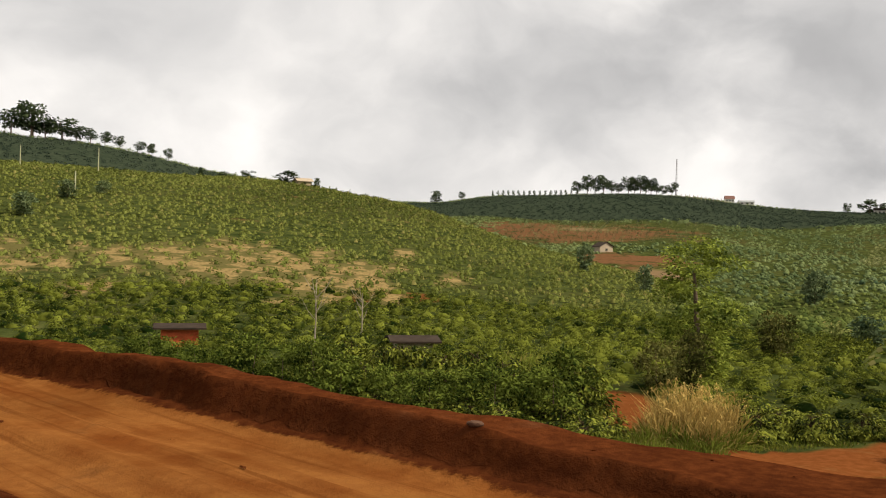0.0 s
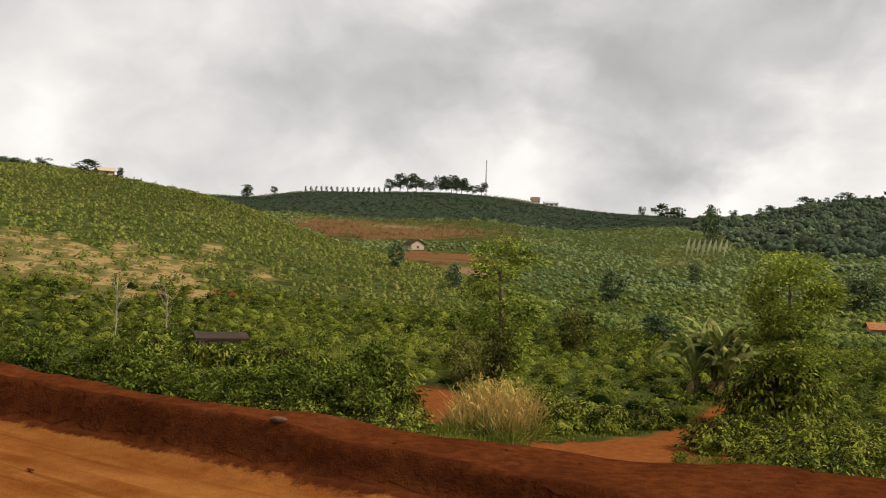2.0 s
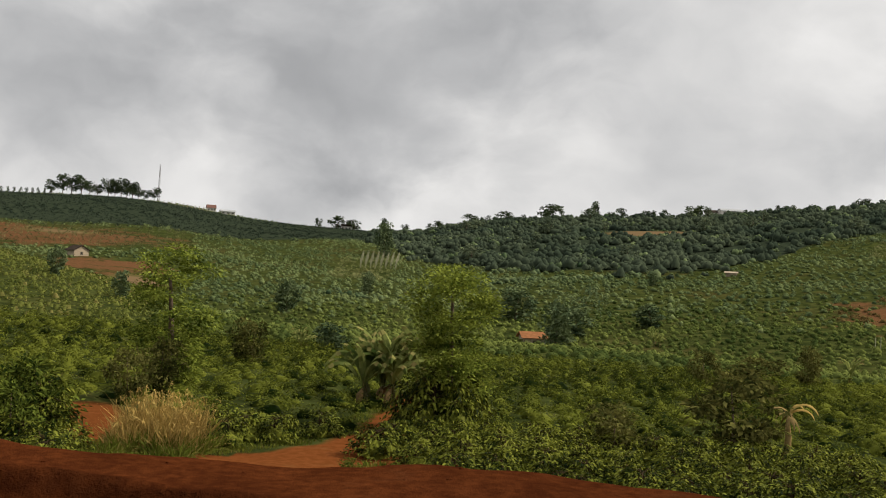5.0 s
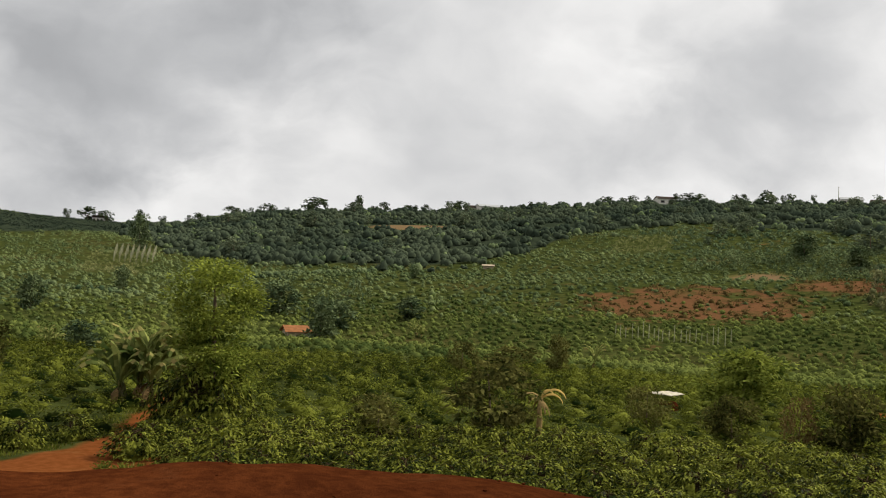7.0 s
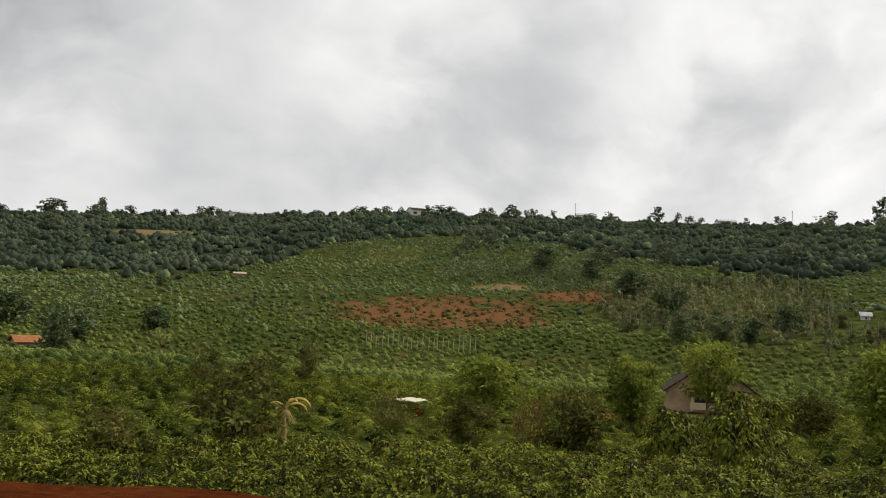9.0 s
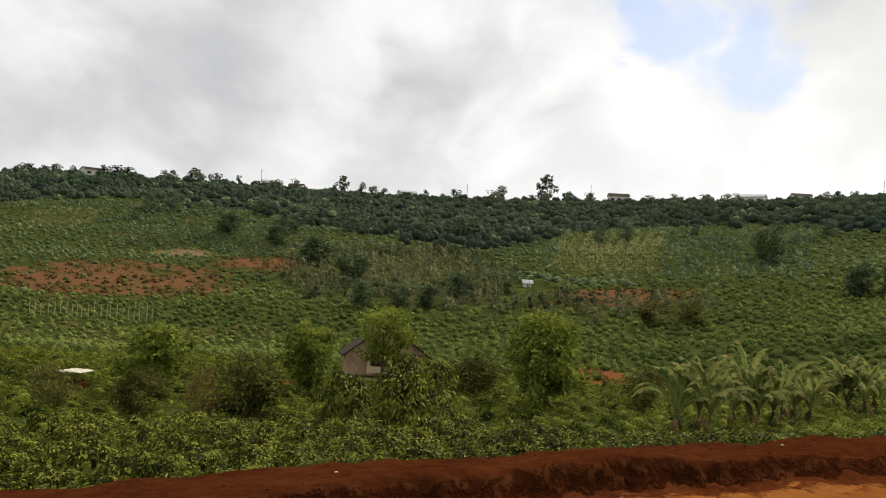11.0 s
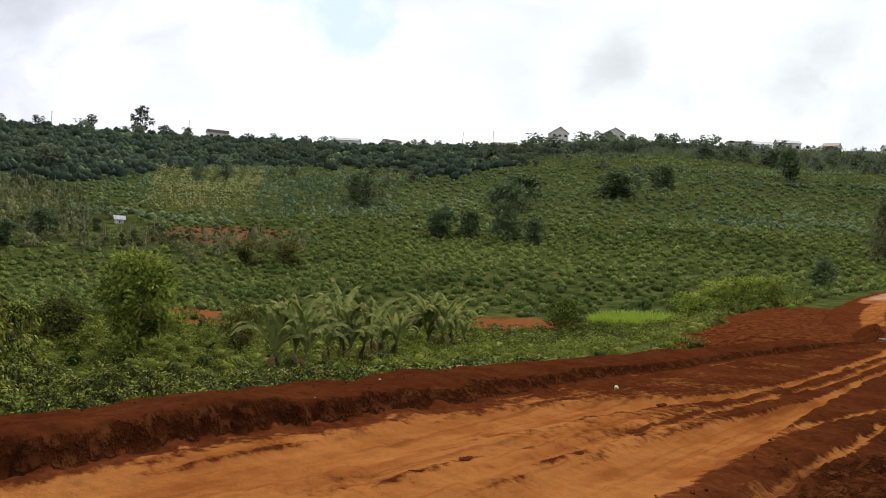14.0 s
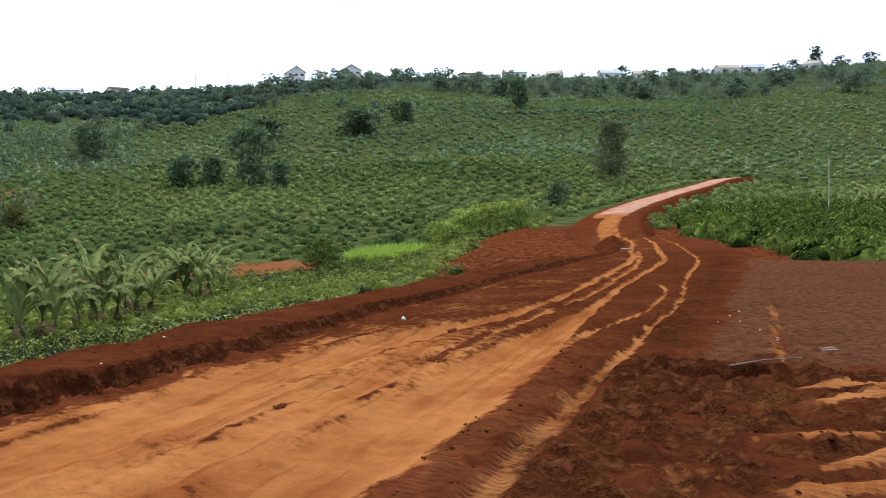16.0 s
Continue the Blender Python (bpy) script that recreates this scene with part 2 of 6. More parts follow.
def soil_material():
    m, nt = material("laterite_road")
    geo = nt.add("ShaderNodeNewGeometry")
    pos = geo.outputs["Position"]
    packed = nt.add("ShaderNodeAttribute")
    packed.attribute_name = "packed"
    wet_shade = nt.add("ShaderNodeAttribute")
    wet_shade.attribute_name = "damp_shade"
    lengthwise = nt.vec("DOT_PRODUCT", pos, (0.780, -0.626, 0.0), value=True)
    crosswise = nt.vec("DOT_PRODUCT", pos, (0.626, 0.780, 0.0), value=True)
    graded = nt.add("ShaderNodeAttribute")
    graded.attribute_name = "graded"
    tread = nt.add("ShaderNodeAttribute")
    tread.attribute_name = "tread"
    along = nt.add("ShaderNodeCombineXYZ", X=nt.math("MULTIPLY", lengthwise, 0.22), Y=nt.math("MULTIPLY", crosswise, 1.5), Z=0.0)
    streak = nt.noise(along.outputs[0], 1.5, 4.0, 0.55)
    mid = nt.noise(pos, 1.3, 6.0, 0.6)
    grain = nt.noise(pos, 9.0, 6.0, 0.65)
    grit = nt.noise(pos, 60.0, 3.0, 0.6)
    loose = nt.mix(nt.span(nt.math("ADD", nt.math("MULTIPLY", mid, 0.4), nt.math("MULTIPLY", grain, 0.6)), 0.36, 0.68), (0.044, 0.0115, 0.0040), (0.096, 0.0270, 0.0084))
    firm = nt.mix(nt.span(nt.math("ADD", nt.math("MULTIPLY", streak, 0.55), nt.math("MULTIPLY", mid, 0.45)), 0.34, 0.62), (0.152, 0.046, 0.0106), (0.262, 0.103, 0.026))
    firm = nt.mix(nt.span(grain, 0.35, 0.7, 0.22, 0.0), firm, (0.090, 0.026, 0.008))
    thread = nt.add("ShaderNodeCombineXYZ", X=nt.math("MULTIPLY", lengthwise, 0.16), Y=nt.math("MULTIPLY", crosswise, 5.0), Z=0.0)
    firm = nt.mix(nt.span(nt.noise(thread.outputs[0], 1.4, 3.0, 0.6), 0.54, 0.68, 0.0, 0.55), firm, (0.105, 0.031, 0.0078))
    edge = nt.math("ADD", packed.outputs["Fac"], nt.math("MULTIPLY", nt.math("SUBTRACT", nt.math("ADD", nt.math("MULTIPLY", mid, 0.45), nt.math("MULTIPLY", grain, 0.55)), 0.5), 1.7))
    col = nt.mix(nt.span(edge, 0.24, 0.56), loose, firm)
    clay = nt.mix(nt.span(grain, 0.35, 0.65), (0.042, 0.0175, 0.0080), (0.090, 0.039, 0.0185))
    col = nt.mix(nt.math("MULTIPLY", nt.span(nt.math("ADD", graded.outputs["Fac"], nt.math("MULTIPLY", nt.math("SUBTRACT", mid, 0.5), 2.4)), 0.20, 0.80), 0.75), col, clay)
    # one mask darkens both the wet mud and the berm's painted shade
    col = nt.mix(nt.math("MULTIPLY", wet_shade.outputs["Fac"], 0.75), col, (0.020, 0.0055, 0.0020))
    col = nt.mix(nt.span(grit, 0.68, 0.80, 0.0, 0.25), col, (0.30, 0.15, 0.07))
    # tyre cleats, slanted like a chevron
    slant = nt.math("ADD", nt.math("MULTIPLY", lengthwise, 2 * math.pi / 0.062), nt.math("MULTIPLY", nt.math("ABSOLUTE", nt.math("SUBTRACT", nt.math("FRACT", nt.math("MULTIPLY", crosswise, 2.1)), 0.5)), 2.0))
    cleat = nt.math("MULTIPLY", nt.span(nt.math("SINE", slant), -0.9, 0.9), nt.math("MULTIPLY", tread.outputs["Fac"], nt.span(mid, 0.36, 0.52)))
    col = nt.mix(nt.math("MULTIPLY", cleat, 0.18), col, (0.300, 0.125, 0.045))
    dry = nt.add("ShaderNodeAttribute")
    dry.attribute_name = "dry"
    col = nt.mix(nt.math("MULTIPLY", dry.outputs["Fac"], 0.85), col, nt.mix(nt.span(mid, 0.35, 0.65), (0.230, 0.118, 0.070), (0.340, 0.200, 0.135)))
    rough = nt.math("SUBTRACT", nt.math("SUBTRACT", 0.88, nt.math("MULTIPLY", wet_shade.outputs["Fac"], 0.40)), nt.math("MULTIPLY", packed.outputs["Fac"], 0.24))
    broken = nt.math("MULTIPLY", nt.span(nt.noise(pos, 7.0, 5.0, 0.7), 0.40, 0.60), nt.span(wet_shade.outputs["Fac"], 0.45, 0.9))
    col = nt.mix(nt.math("MULTIPLY", broken, 0.55), col, (0.090, 0.030, 0.0105))
    h = nt.math("ADD", nt.math("MULTIPLY", broken, 1.8), nt.math("MULTIPLY", grain, 1.0))
    h = nt.math("ADD", h, nt.math("ADD", nt.math("MULTIPLY", grit, 0.35), nt.math("MULTIPLY", cleat, 0.28)))
    finish(nt, col, rough, h, 0.022, 1.0, 0.0)
    return m


def ground_material():
    m, nt = material("hill_ground")
    pos = nt.add("ShaderNodeNewGeometry").outputs["Position"]
    masks = {}
    for key in ("pale", "red", "grass", "loose", "woods"):
        a = nt.add("ShaderNodeAttribute")
        a.attribute_name = key
        masks[key] = a.outputs["Fac"]
    big = nt.noise(pos, 0.045, 6.0, 0.6)
    mid = nt.noise(pos, 0.5, 6.0, 0.62)
    small = nt.noise(pos, 4.0, 5.0, 0.6)
    turf = nt.mix(nt.span(mid, 0.32, 0.66), (0.018, 0.026, 0.007), (0.056, 0.066, 0.018))
    turf = nt.mix(nt.span(nt.math("ADD", nt.math("MULTIPLY", big, 0.6), nt.math("MULTIPLY", small, 0.4)), 0.50, 0.70, 0.0, 0.4), turf, (0.100, 0.056, 0.024))
    rough_edge = nt.math("MULTIPLY", nt.math("SUBTRACT", mid, 0.5), 1.2)
    red = nt.mix(nt.span(small, 0.3, 0.7), (0.118, 0.037, 0.0105), (0.160, 0.052, 0.0155))
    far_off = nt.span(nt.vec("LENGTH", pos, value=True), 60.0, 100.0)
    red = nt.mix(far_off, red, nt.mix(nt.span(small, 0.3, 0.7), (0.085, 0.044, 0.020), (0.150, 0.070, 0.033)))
    patchy = nt.math("ADD", rough_edge, nt.math("MULTIPLY", nt.math("MULTIPLY", nt.math("SUBTRACT", nt.noise(pos, 0.11, 4.0, 0.6), 0.54), 2.8), far_off))
    col = nt.mix(nt.span(nt.math("ADD", masks["red"], patchy), 0.25, 0.85), turf, red)
    col = nt.mix(nt.math("MULTIPLY", nt.span(nt.math("ADD", masks["pale"], rough_edge), 0.05, 0.5), 0.8), col, nt.mix(small, (0.060, 0.056, 0.018), (0.150, 0.120, 0.045)))
    pale = nt.mix(nt.span(small, 0.3, 0.7), (0.130, 0.092, 0.036), (0.270, 0.190, 0.080))
    broken = nt.math("MULTIPLY", nt.math("SUBTRACT", nt.noise(pos, 0.33, 3.0, 0.6), 0.585), nt.math("SUBTRACT", 3.4, nt.math("MULTIPLY", nt.span(nt.vec("LENGTH", pos, value=True), 150.0, 190.0), 2.8)))
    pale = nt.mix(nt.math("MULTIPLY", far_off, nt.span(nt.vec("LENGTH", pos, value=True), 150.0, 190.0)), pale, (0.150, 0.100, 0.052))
    col = nt.mix(nt.span(nt.math("ADD", masks["pale"], broken), 0.45, 0.75), col, pale)
    lush = nt.mix(nt.span(small, 0.3, 0.7), (0.070, 0.084, 0.012), (0.125, 0.140, 0.020))
    col = nt.mix(nt.span(nt.math("ADD", masks["grass"], rough_edge), 0.35, 0.65), col, lush)
    dirt = nt.mix(nt.span(small, 0.3, 0.7), (0.030, 0.0080, 0.0030), (0.104, 0.030, 0.0095))
    col = nt.mix(nt.span(nt.math("ADD", masks["loose"], rough_edge), 0.35, 0.65), col, dirt)
    # woods floor darkened too, to share the trees' cloud shade
    floor_ = nt.mix(nt.span(mid, 0.3, 0.7), (0.018, 0.026, 0.016), (0.038, 0.048, 0.029))
    col = nt.mix(nt.span(nt.math("ADD", masks["woods"], nt.math("MULTIPLY", rough_edge, 0.4)), 0.3, 0.7), col, floor_)
    calm = nt.math("SUBTRACT", 1.0, nt.math("MULTIPLY", masks["red"], 0.85), clamp=True)
    finish(nt, col, 0.95, nt.math("MULTIPLY", small, calm), 0.05, 0.4, 0.0)
    return m


M_SOIL = soil_material()
M_GROUND = ground_material()
m, nt = material("muddy_water")
finish(nt, (0.150, 0.085, 0.045), 0.22, nt.noise(nt.add("ShaderNodeNewGeometry").outputs["Position"], 6.0), 0.004, 0.3, 0.03)
M_WATER = m
M_SILT = plain("wet_silt", (0.088, 0.042, 0.021), 0.9, 0.35, 5, spec=0.0)


# ---- meshes ----
def grid_mesh(name, verts, faces, mat, parent=None, smooth_faces=False, label=""):
    """One mesh object out of numpy arrays."""
    me = bpy.data.meshes.new(name)
    verts = np.asarray(verts, np.float32).reshape(-1, 3)
    faces = np.asarray(faces, np.int32)
    n, k = faces.shape
    me.vertices.add(len(verts))
    me.vertices.foreach_set("co", verts.ravel())
    me.loops.add(n * k)
    me.loops.foreach_set("vertex_index", faces.ravel())
    me.polygons.add(n)
    me.polygons.foreach_set("loop_start", np.arange(0, n * k, k, dtype=np.int32))
    me.update(calc_edges=True)
    if smooth_faces:
        me.polygons.foreach_set("use_smooth", np.ones(n, bool))
    me.materials.append(mat)
    ob = new(name, me)
    ob.parent = parent
    if label:
        tagged(ob, label)
    return ob


def part(name, bm, mat, parent=None, label=""):
    """Links a bmesh as one mesh object under a thing or a part."""
    me = bpy.data.meshes.new(name)
    bm.to_mesh(me)
    bm.free()
    me.materials.append(mat)
    ob = new(name, me)
    ob.parent = parent
    if label:
        tagged(ob, label)
    return ob


def add_mask(ob, key, values):
    a = ob.data.attributes.new(key, "FLOAT", "POINT")
    a.data.foreach_set("value", np.asarray(values, np.float32).ravel())


def box(sx, sy, sz, at=(0, 0, 0), bevel=0.0):
    bm = bmesh.new()
    bmesh.ops.create_cube(bm, size=1.0, matrix=Matrix.Translation(at) @ Matrix.Diagonal((sx, sy, sz, 1)))
    if bevel:
        bmesh.ops.bevel(bm, geom=bm.edges[:], offset=bevel, segments=1, affect="EDGES")
    return bm


def prism(outline, y0, y1):
    """A solid with an outline in x and z, from y0 to y1."""
    bm = bmesh.new()
    a = [bm.verts.new((x, y0, z)) for x, z in outline]
    b = [bm.verts.new((x, y1, z)) for x, z in outline]
    bm.faces.new(a)
    bm.faces.new(b[::-1])
    for i in range(len(a)):
        j = (i + 1) % len(a)
        bm.faces.new((a[j], a[i], b[i], b[j]))
    bmesh.ops.recalc_face_normals(bm, faces=bm.faces[:])
    return bm


def tube(path, radii, sides=6):
    """Verts and quads of a tapered tube along a path."""
    path, radii = np.asarray(path, float), np.asarray(radii, float)
    tang = np.gradient(path, axis=0)
    tang /= np.linalg.norm(tang, axis=1)[:, None] + 1e-9
    ref = np.where(np.abs(tang[:, 2:3]) > 0.9, [[1.0, 0, 0]], [[0, 0, 1.0]])
    a = np.cross(tang, ref)
    a /= np.linalg.norm(a, axis=1)[:, None] + 1e-9
    b = np.cross(tang, a)
    ang = np.linspace(0, 2 * np.pi, sides, endpoint=False)
    v = path[:, None] + radii[:, None, None] * (np.cos(ang)[None, :, None] * a[:, None] + np.sin(ang)[None, :, None] * b[:, None])
    n = len(path)
    i, j = np.meshgrid(np.arange(n - 1), np.arange(sides), indexing="ij")
    f = np.stack([i * sides + j, i * sides + (j + 1) % sides, (i + 1) * sides + (j + 1) % sides, (i + 1) * sides + j], -1).reshape(-1, 4)
    return v.reshape(-1, 3), f


def unit(v):
    return v / (np.linalg.norm(v, axis=-1, keepdims=True) + 1e-9)


def leaves(base, axis, length, width, rng, droop=0.25):
    """Kite-shaped leaves, four corners each, folded a little along the midrib."""
    n = len(base)
    axis = unit(axis)
    side = unit(np.cross(axis, rng.normal(size=(n, 3)) * 0.45 + [0, 0, 1.0]))
    length = np.broadcast_to(length, n)[:, None] * rng.uniform(0.7, 1.3, (n, 1))
    width = np.broadcast_to(width, n)[:, None] * rng.uniform(0.75, 1.2, (n, 1))
    down = np.array([0, 0, -1.0])
    mid = base + axis * length * 0.45
    tip = base + axis * length + down * length * droop
    v = np.stack([base, mid + side * width * 0.5, tip, mid - side * width * 0.5], 1).reshape(-1, 3)
    return v, np.arange(n * 4).reshape(n, 4)


def join(chunks):
    vs, fs, k = [], [], 0
    for v, f in chunks:
        vs.append(v)
        fs.append(np.asarray(f) + k)
        k += len(v)
    return np.concatenate(vs), np.concatenate(fs)


# ---- the lie of the land ----
EYE = 1.6
E_U = (0.780, -0.626)      # along the road
E_V = (0.626, 0.780)       # across it, towards the field


def knots(x, pairs):
    a = np.asarray(pairs, float)
    x = np.asarray(x, float)
    # piecewise cubic with finite-difference tangents
    xs, ys = a[:, 0], a[:, 1]
    m = np.gradient(ys, xs)
    i = np.clip(np.searchsorted(xs, x) - 1, 0, len(xs) - 2)
    h = xs[i + 1] - xs[i]
    t = np.clip((x - xs[i]) / h, 0, 1)
    return ((2 * t ** 3 - 3 * t ** 2 + 1) * ys[i] + (t ** 3 - 2 * t ** 2 + t) * h * m[i]
            + (-2 * t ** 3 + 3 * t ** 2) * ys[i + 1] + (t ** 3 - t ** 2) * h * m[i + 1])


# skyline of the far ridge: bearing in degrees, its rise in degrees; its distance; where the slope begins
RIDGE_RISE = [(-60, 5.30), (-31, 6.10), (-28, 6.00), (-25.5, 5.65), (-22, 5.00), (-16, 3.90), (-8, 3.15), (-3, 3.70), (1.5, 3.90), (6.5, 3.85), (11, 3.25), (17, 2.95), (21.5, 2.93), (25, 3.65),
              (30, 4.27), (38, 4.59), (47, 5.40), (57, 5.60), (67, 5.60), (80, 5.80), (91, 6.16), (97, 6.60), (104, 7.20), (115, 7.00), (135, 7.00), (160, 6.50), (200, 3.50)]
RIDGE_FAR = [(-60, 375), (-31, 375), (-20, 412), (-8, 587), (6, 625), (20, 587), (35, 562), (60, 525), (100, 481), (140, 462), (200, 500)]
FOOT_FAR = [(-60, 150), (-20, 150), (0, 150), (20, 140), (40, 120), (60, 100), (80, 85), (100, 66), (113, 80), (122, 115), (135, 140), (200, 140)]
FOOT_Z = [(-60, -5.0), (0, -5.2), (40, -5.2), (70, -4.8), (90, -4.0), (105, -3.0), (115, -1.2), (122, 0.2), (130, 0.8), (200, 0.8)]
NEAR_Z = [(-60, -3.0), (70, -3.0), (85, -2.8), (100, -2.0), (112, -1.0), (125, -0.5), (200, -0.5)]
SPUR_RISE = [(-70, 4.0), (-31, 4.2), (-22, 4.2), (-17, 4.1), (-13.6, 3.65), (-8.6, 2.9), (-3, 1.35), (2, 0.1), (7, -1.2), (12, -3.0), (18, -5.0)]
SPUR_FAR = [(-70, 210), (-31, 200), (-15, 190), (-8, 175), (0, 150), (10, 115), (18, 100)]


def smooth(x):
    x = np.clip(x, 0, 1)
    return x * x * (3 - 2 * x)


def field(x, y):
    """Height of the ground away from the road."""
    x, y = np.asarray(x, float), np.asarray(y, float)
    d = np.hypot(x, y) + 1e-6
    az = np.degrees(np.arctan2(x, y))
    az = np.where(az < -100, az + 360, az)
    azc = np.clip(az, -70, 200)
    far, foot, z0 = knots(azc, RIDGE_FAR), knots(azc, FOOT_FAR), knots(azc, FOOT_Z)
    top = EYE + far * np.tan(np.radians(knots(azc, RIDGE_RISE))) - 1.0
    zn = knots(azc, NEAR_Z)
    near = zn + (z0 - zn) * smooth((d - 22) / (foot - 22))
    s = (d - foot) / (far - foot)
    body = 0.30 * smooth(s) + 0.70 * np.clip(s, 0, 1) ** 1.15
    z = near + (top - z0) * np.where(s < 1, body, 1.0) - np.clip(d - far, 0, 900) * 0.05
    sf = knots(azc, SPUR_FAR)
    st = EYE + sf * np.tan(np.radians(knots(azc, SPUR_RISE))) - 0.4
    q = np.clip((d - 48) / (sf - 48), 0, 1)
    sp = -3.6 + (st + 3.6) * (0.55 * q + 0.45 * smooth(q)) - np.clip(d - sf, 0, 400) * 0.16
    sp = np.where((azc < 18) & (d > 30), sp, -60)
    k = 1.2
    m = np.maximum(z, sp) + k * np.exp(-np.abs(z - sp) / k) * 0.35
    und = 0.5 * np.sin(x * 0.031 + 1.3) * np.sin(y * 0.027 + 0.4) + 0.25 * np.sin(x * 0.083 + y * 0.061)
    return m + und * smooth((d - 40) / 80) * 1.6


def shift(u):
    """How far the road has swung to the field's side."""
    return 4.8 * smooth((np.asarray(u, float) - 23) / 30)


def to_uv(x, y):
    return x * E_U[0] + y * E_U[1], x * E_V[0] + y * E_V[1]


def to_xy(u, v):
    return u * E_U[0] + v * E_V[0], u * E_U[1] + v * E_V[1]


# bare and lush places on the hills: x, y, half-widths across and outwards from the origin
PALE = [(184.3, 125.1, 6.0, 9.0), (230.3, 324.5, 18.0, 16.0), (20.5, 201.3, 5.5, 13.0), (9.9, 338.7, 9.0, 10.0)]
spots = np.random.default_rng(4)
for k in range(84):
    a_ = spots.normal(-17.5, 5.2) if k < 62 else spots.uniform(-33, -8)
    d_ = spots.normal(83, 6.5) - 0.12 * (a_ + 17)
    r_ = spots.uniform(0.5, 1.4)
    PALE.append((d_ * math.sin(radians(a_)), d_ * math.cos(radians(a_)), r_, r_ * spots.uniform(2.0, 5.0)))
RED = [(8.0, 325.0, 34.0, 36.0), (-22.0, 352.0, 16.0, 24.0), (-10.8, 69.8, 2.4, 2.2), (-13.8, 66.3, 1.2, 1.8), (136.4, 105.6, 17.0, 21.0), (173.1, 99.4, 9.0, 13.0), (151.7, 22.4, 9.5, 11.0), (-8.9, 360.4, 12.0, 14.0), (16.9, 236.1, 14.0, 19.0),
       (67.0, 11.0, 3.0, 3.4), (72.0, -3.6, 3.4, 3.4), (71.0, -11.4, 4.6, 3.4), (60.0, 22.0, 4.0, 2.6), (47.0, 22.4, 2.6, 2.4), (78.0, 13.0, 2.6, 6.0), (70.0, -25.0, 4.0, 2.0), (11.4, 300.0, 16.0, 12.0)]
BARE = [(8.0, 325.0, 26.0, 30.0), (16.9, 236.1, 13.0, 18.0), (20.5, 201.3, 5.0, 12.0), (-8.9, 360.4, 10.0, 12.0), (9.9, 338.7, 14.0, 16.0), (230.3, 324.5, 15.0, 14.0)]
LUSH = [(71.0, -20.6, 3.0, 3.2), (-2.0, 38.0, 5.0, 2.4)]
TRACK = [(2.2, 22.5), (5.6, 24.2), (8.6, 25.7), (10.5, 27.9), (12.2, 31.2), (13.8, 33.6), (15.5, 38.0)]
LANE = [(3.2, 22.0), (2.6, 25.0), (2.4, 28.0), (2.2, 32.5)]


def blot(x, y, spots):
    out = np.zeros(np.shape(x))
    for cx, cy, ra, rd in spots:
        k = math.hypot(cx, cy)
        ux, uy = cx / k, cy / k
        p, q = (x - cx) * ux + (y - cy) * uy, -(x - cx) * uy + (y - cy) * ux
        out = np.maximum(out, np.clip(1.6 - np.hypot(p / rd, q / ra) * 1.0, 0, 1))
    return out


def off_line(x, y, line):
    best = np.full(np.shape(x), 1e9)
    for (ax, ay), (bx, by) in zip(line, line[1:]):
        t = np.clip(((x - ax) * (bx - ax) + (y - ay) * (by - ay)) / ((bx - ax) ** 2 + (by - ay) ** 2), 0, 1)
        best = np.minimum(best, np.hypot(x - ax - t * (bx - ax), y - ay - t * (by - ay)))
    return best


# the road that climbs away past the bend: x, y, z of its centre line
CLIMB = [(25.0, -14.5, 0.0), (34.0, -18.4, 0.0), (42.0, -22.0, 0.05), (50.0, -26.6, 0.15), (58.0, -31.8, 0.45), (68.0, -39.5, 0.95), (80.0, -50.0, 1.7), (96.0, -65.0, 2.8), (110.0, -78.4, 3.8), (117.0, -86.0, 3.9), (123.0, -94.0, 1.8)]


def climb_dist(x, y):
    return off_line(x, y, [(a, b) for a, b, _ in CLIMB])


def climb_near(x, y):
    """Distance to the climbing road's centre line, and its height there."""
    best, height_ = np.full(np.shape(x), 1e9), np.zeros(np.shape(x))
    for (ax, ay, az_), (bx, by, bz_) in zip(CLIMB, CLIMB[1:]):
        t = np.clip(((x - ax) * (bx - ax) + (y - ay) * (by - ay)) / ((bx - ax) ** 2 + (by - ay) ** 2), 0, 1)
        d = np.hypot(x - ax - t * (bx - ax), y - ay - t * (by - ay))
        height_ = np.where(d < best, az_ + t * (bz_ - az_), height_)
        best = np.minimum(best, d)
    return best, height_


def land(x, y):
    """The ground as it lies: the field, lowered under the road works."""
    x, y = np.asarray(x, float), np.asarray(y, float)
    z = field(x, y)
    u, v = to_uv(x, y)
    plateau = smooth((13.0 - v) / 3.0) * smooth((v + 60) / 6)
    bed = np.where(v > 5, -3.3, -0.6)
    near = smooth((46 - np.abs(u)) / 8)
    z = z * (1 - plateau * near) + np.minimum(z, bed) * plateau * near
    cd, cz_ = climb_near(x, y)
    return z + (cz_ - 0.45 - z) * smooth((10 - cd) / 7) * smooth((u - 26) / 8)


# where the dark woods begin on the way up to the ridge: bearing, share of the ridge's distance
WOOD_FROM = [(-60, 0.58), (-14, 0.60), (-6, 0.69), (-1.5, 0.63), (3.4, 0.61), (8.4, 0.62), (15, 0.66), (18.5, 0.74), (22, 0.57), (27, 0.47), (32, 0.455), (39, 0.465), (42.4, 0.52), (45.6, 0.60), (52, 0.69),
             (58, 0.63), (64, 0.57), (68, 0.51), (72, 0.48), (75, 0.495), (78, 0.57), (81, 0.63), (86, 0.64), (90.5, 0.64), (95, 0.56), (97.5, 0.62), (100, 0.70), (103, 0.76), (107, 0.83), (112, 0.89), (118, 0.94), (125, 0.99), (200, 0.99)]


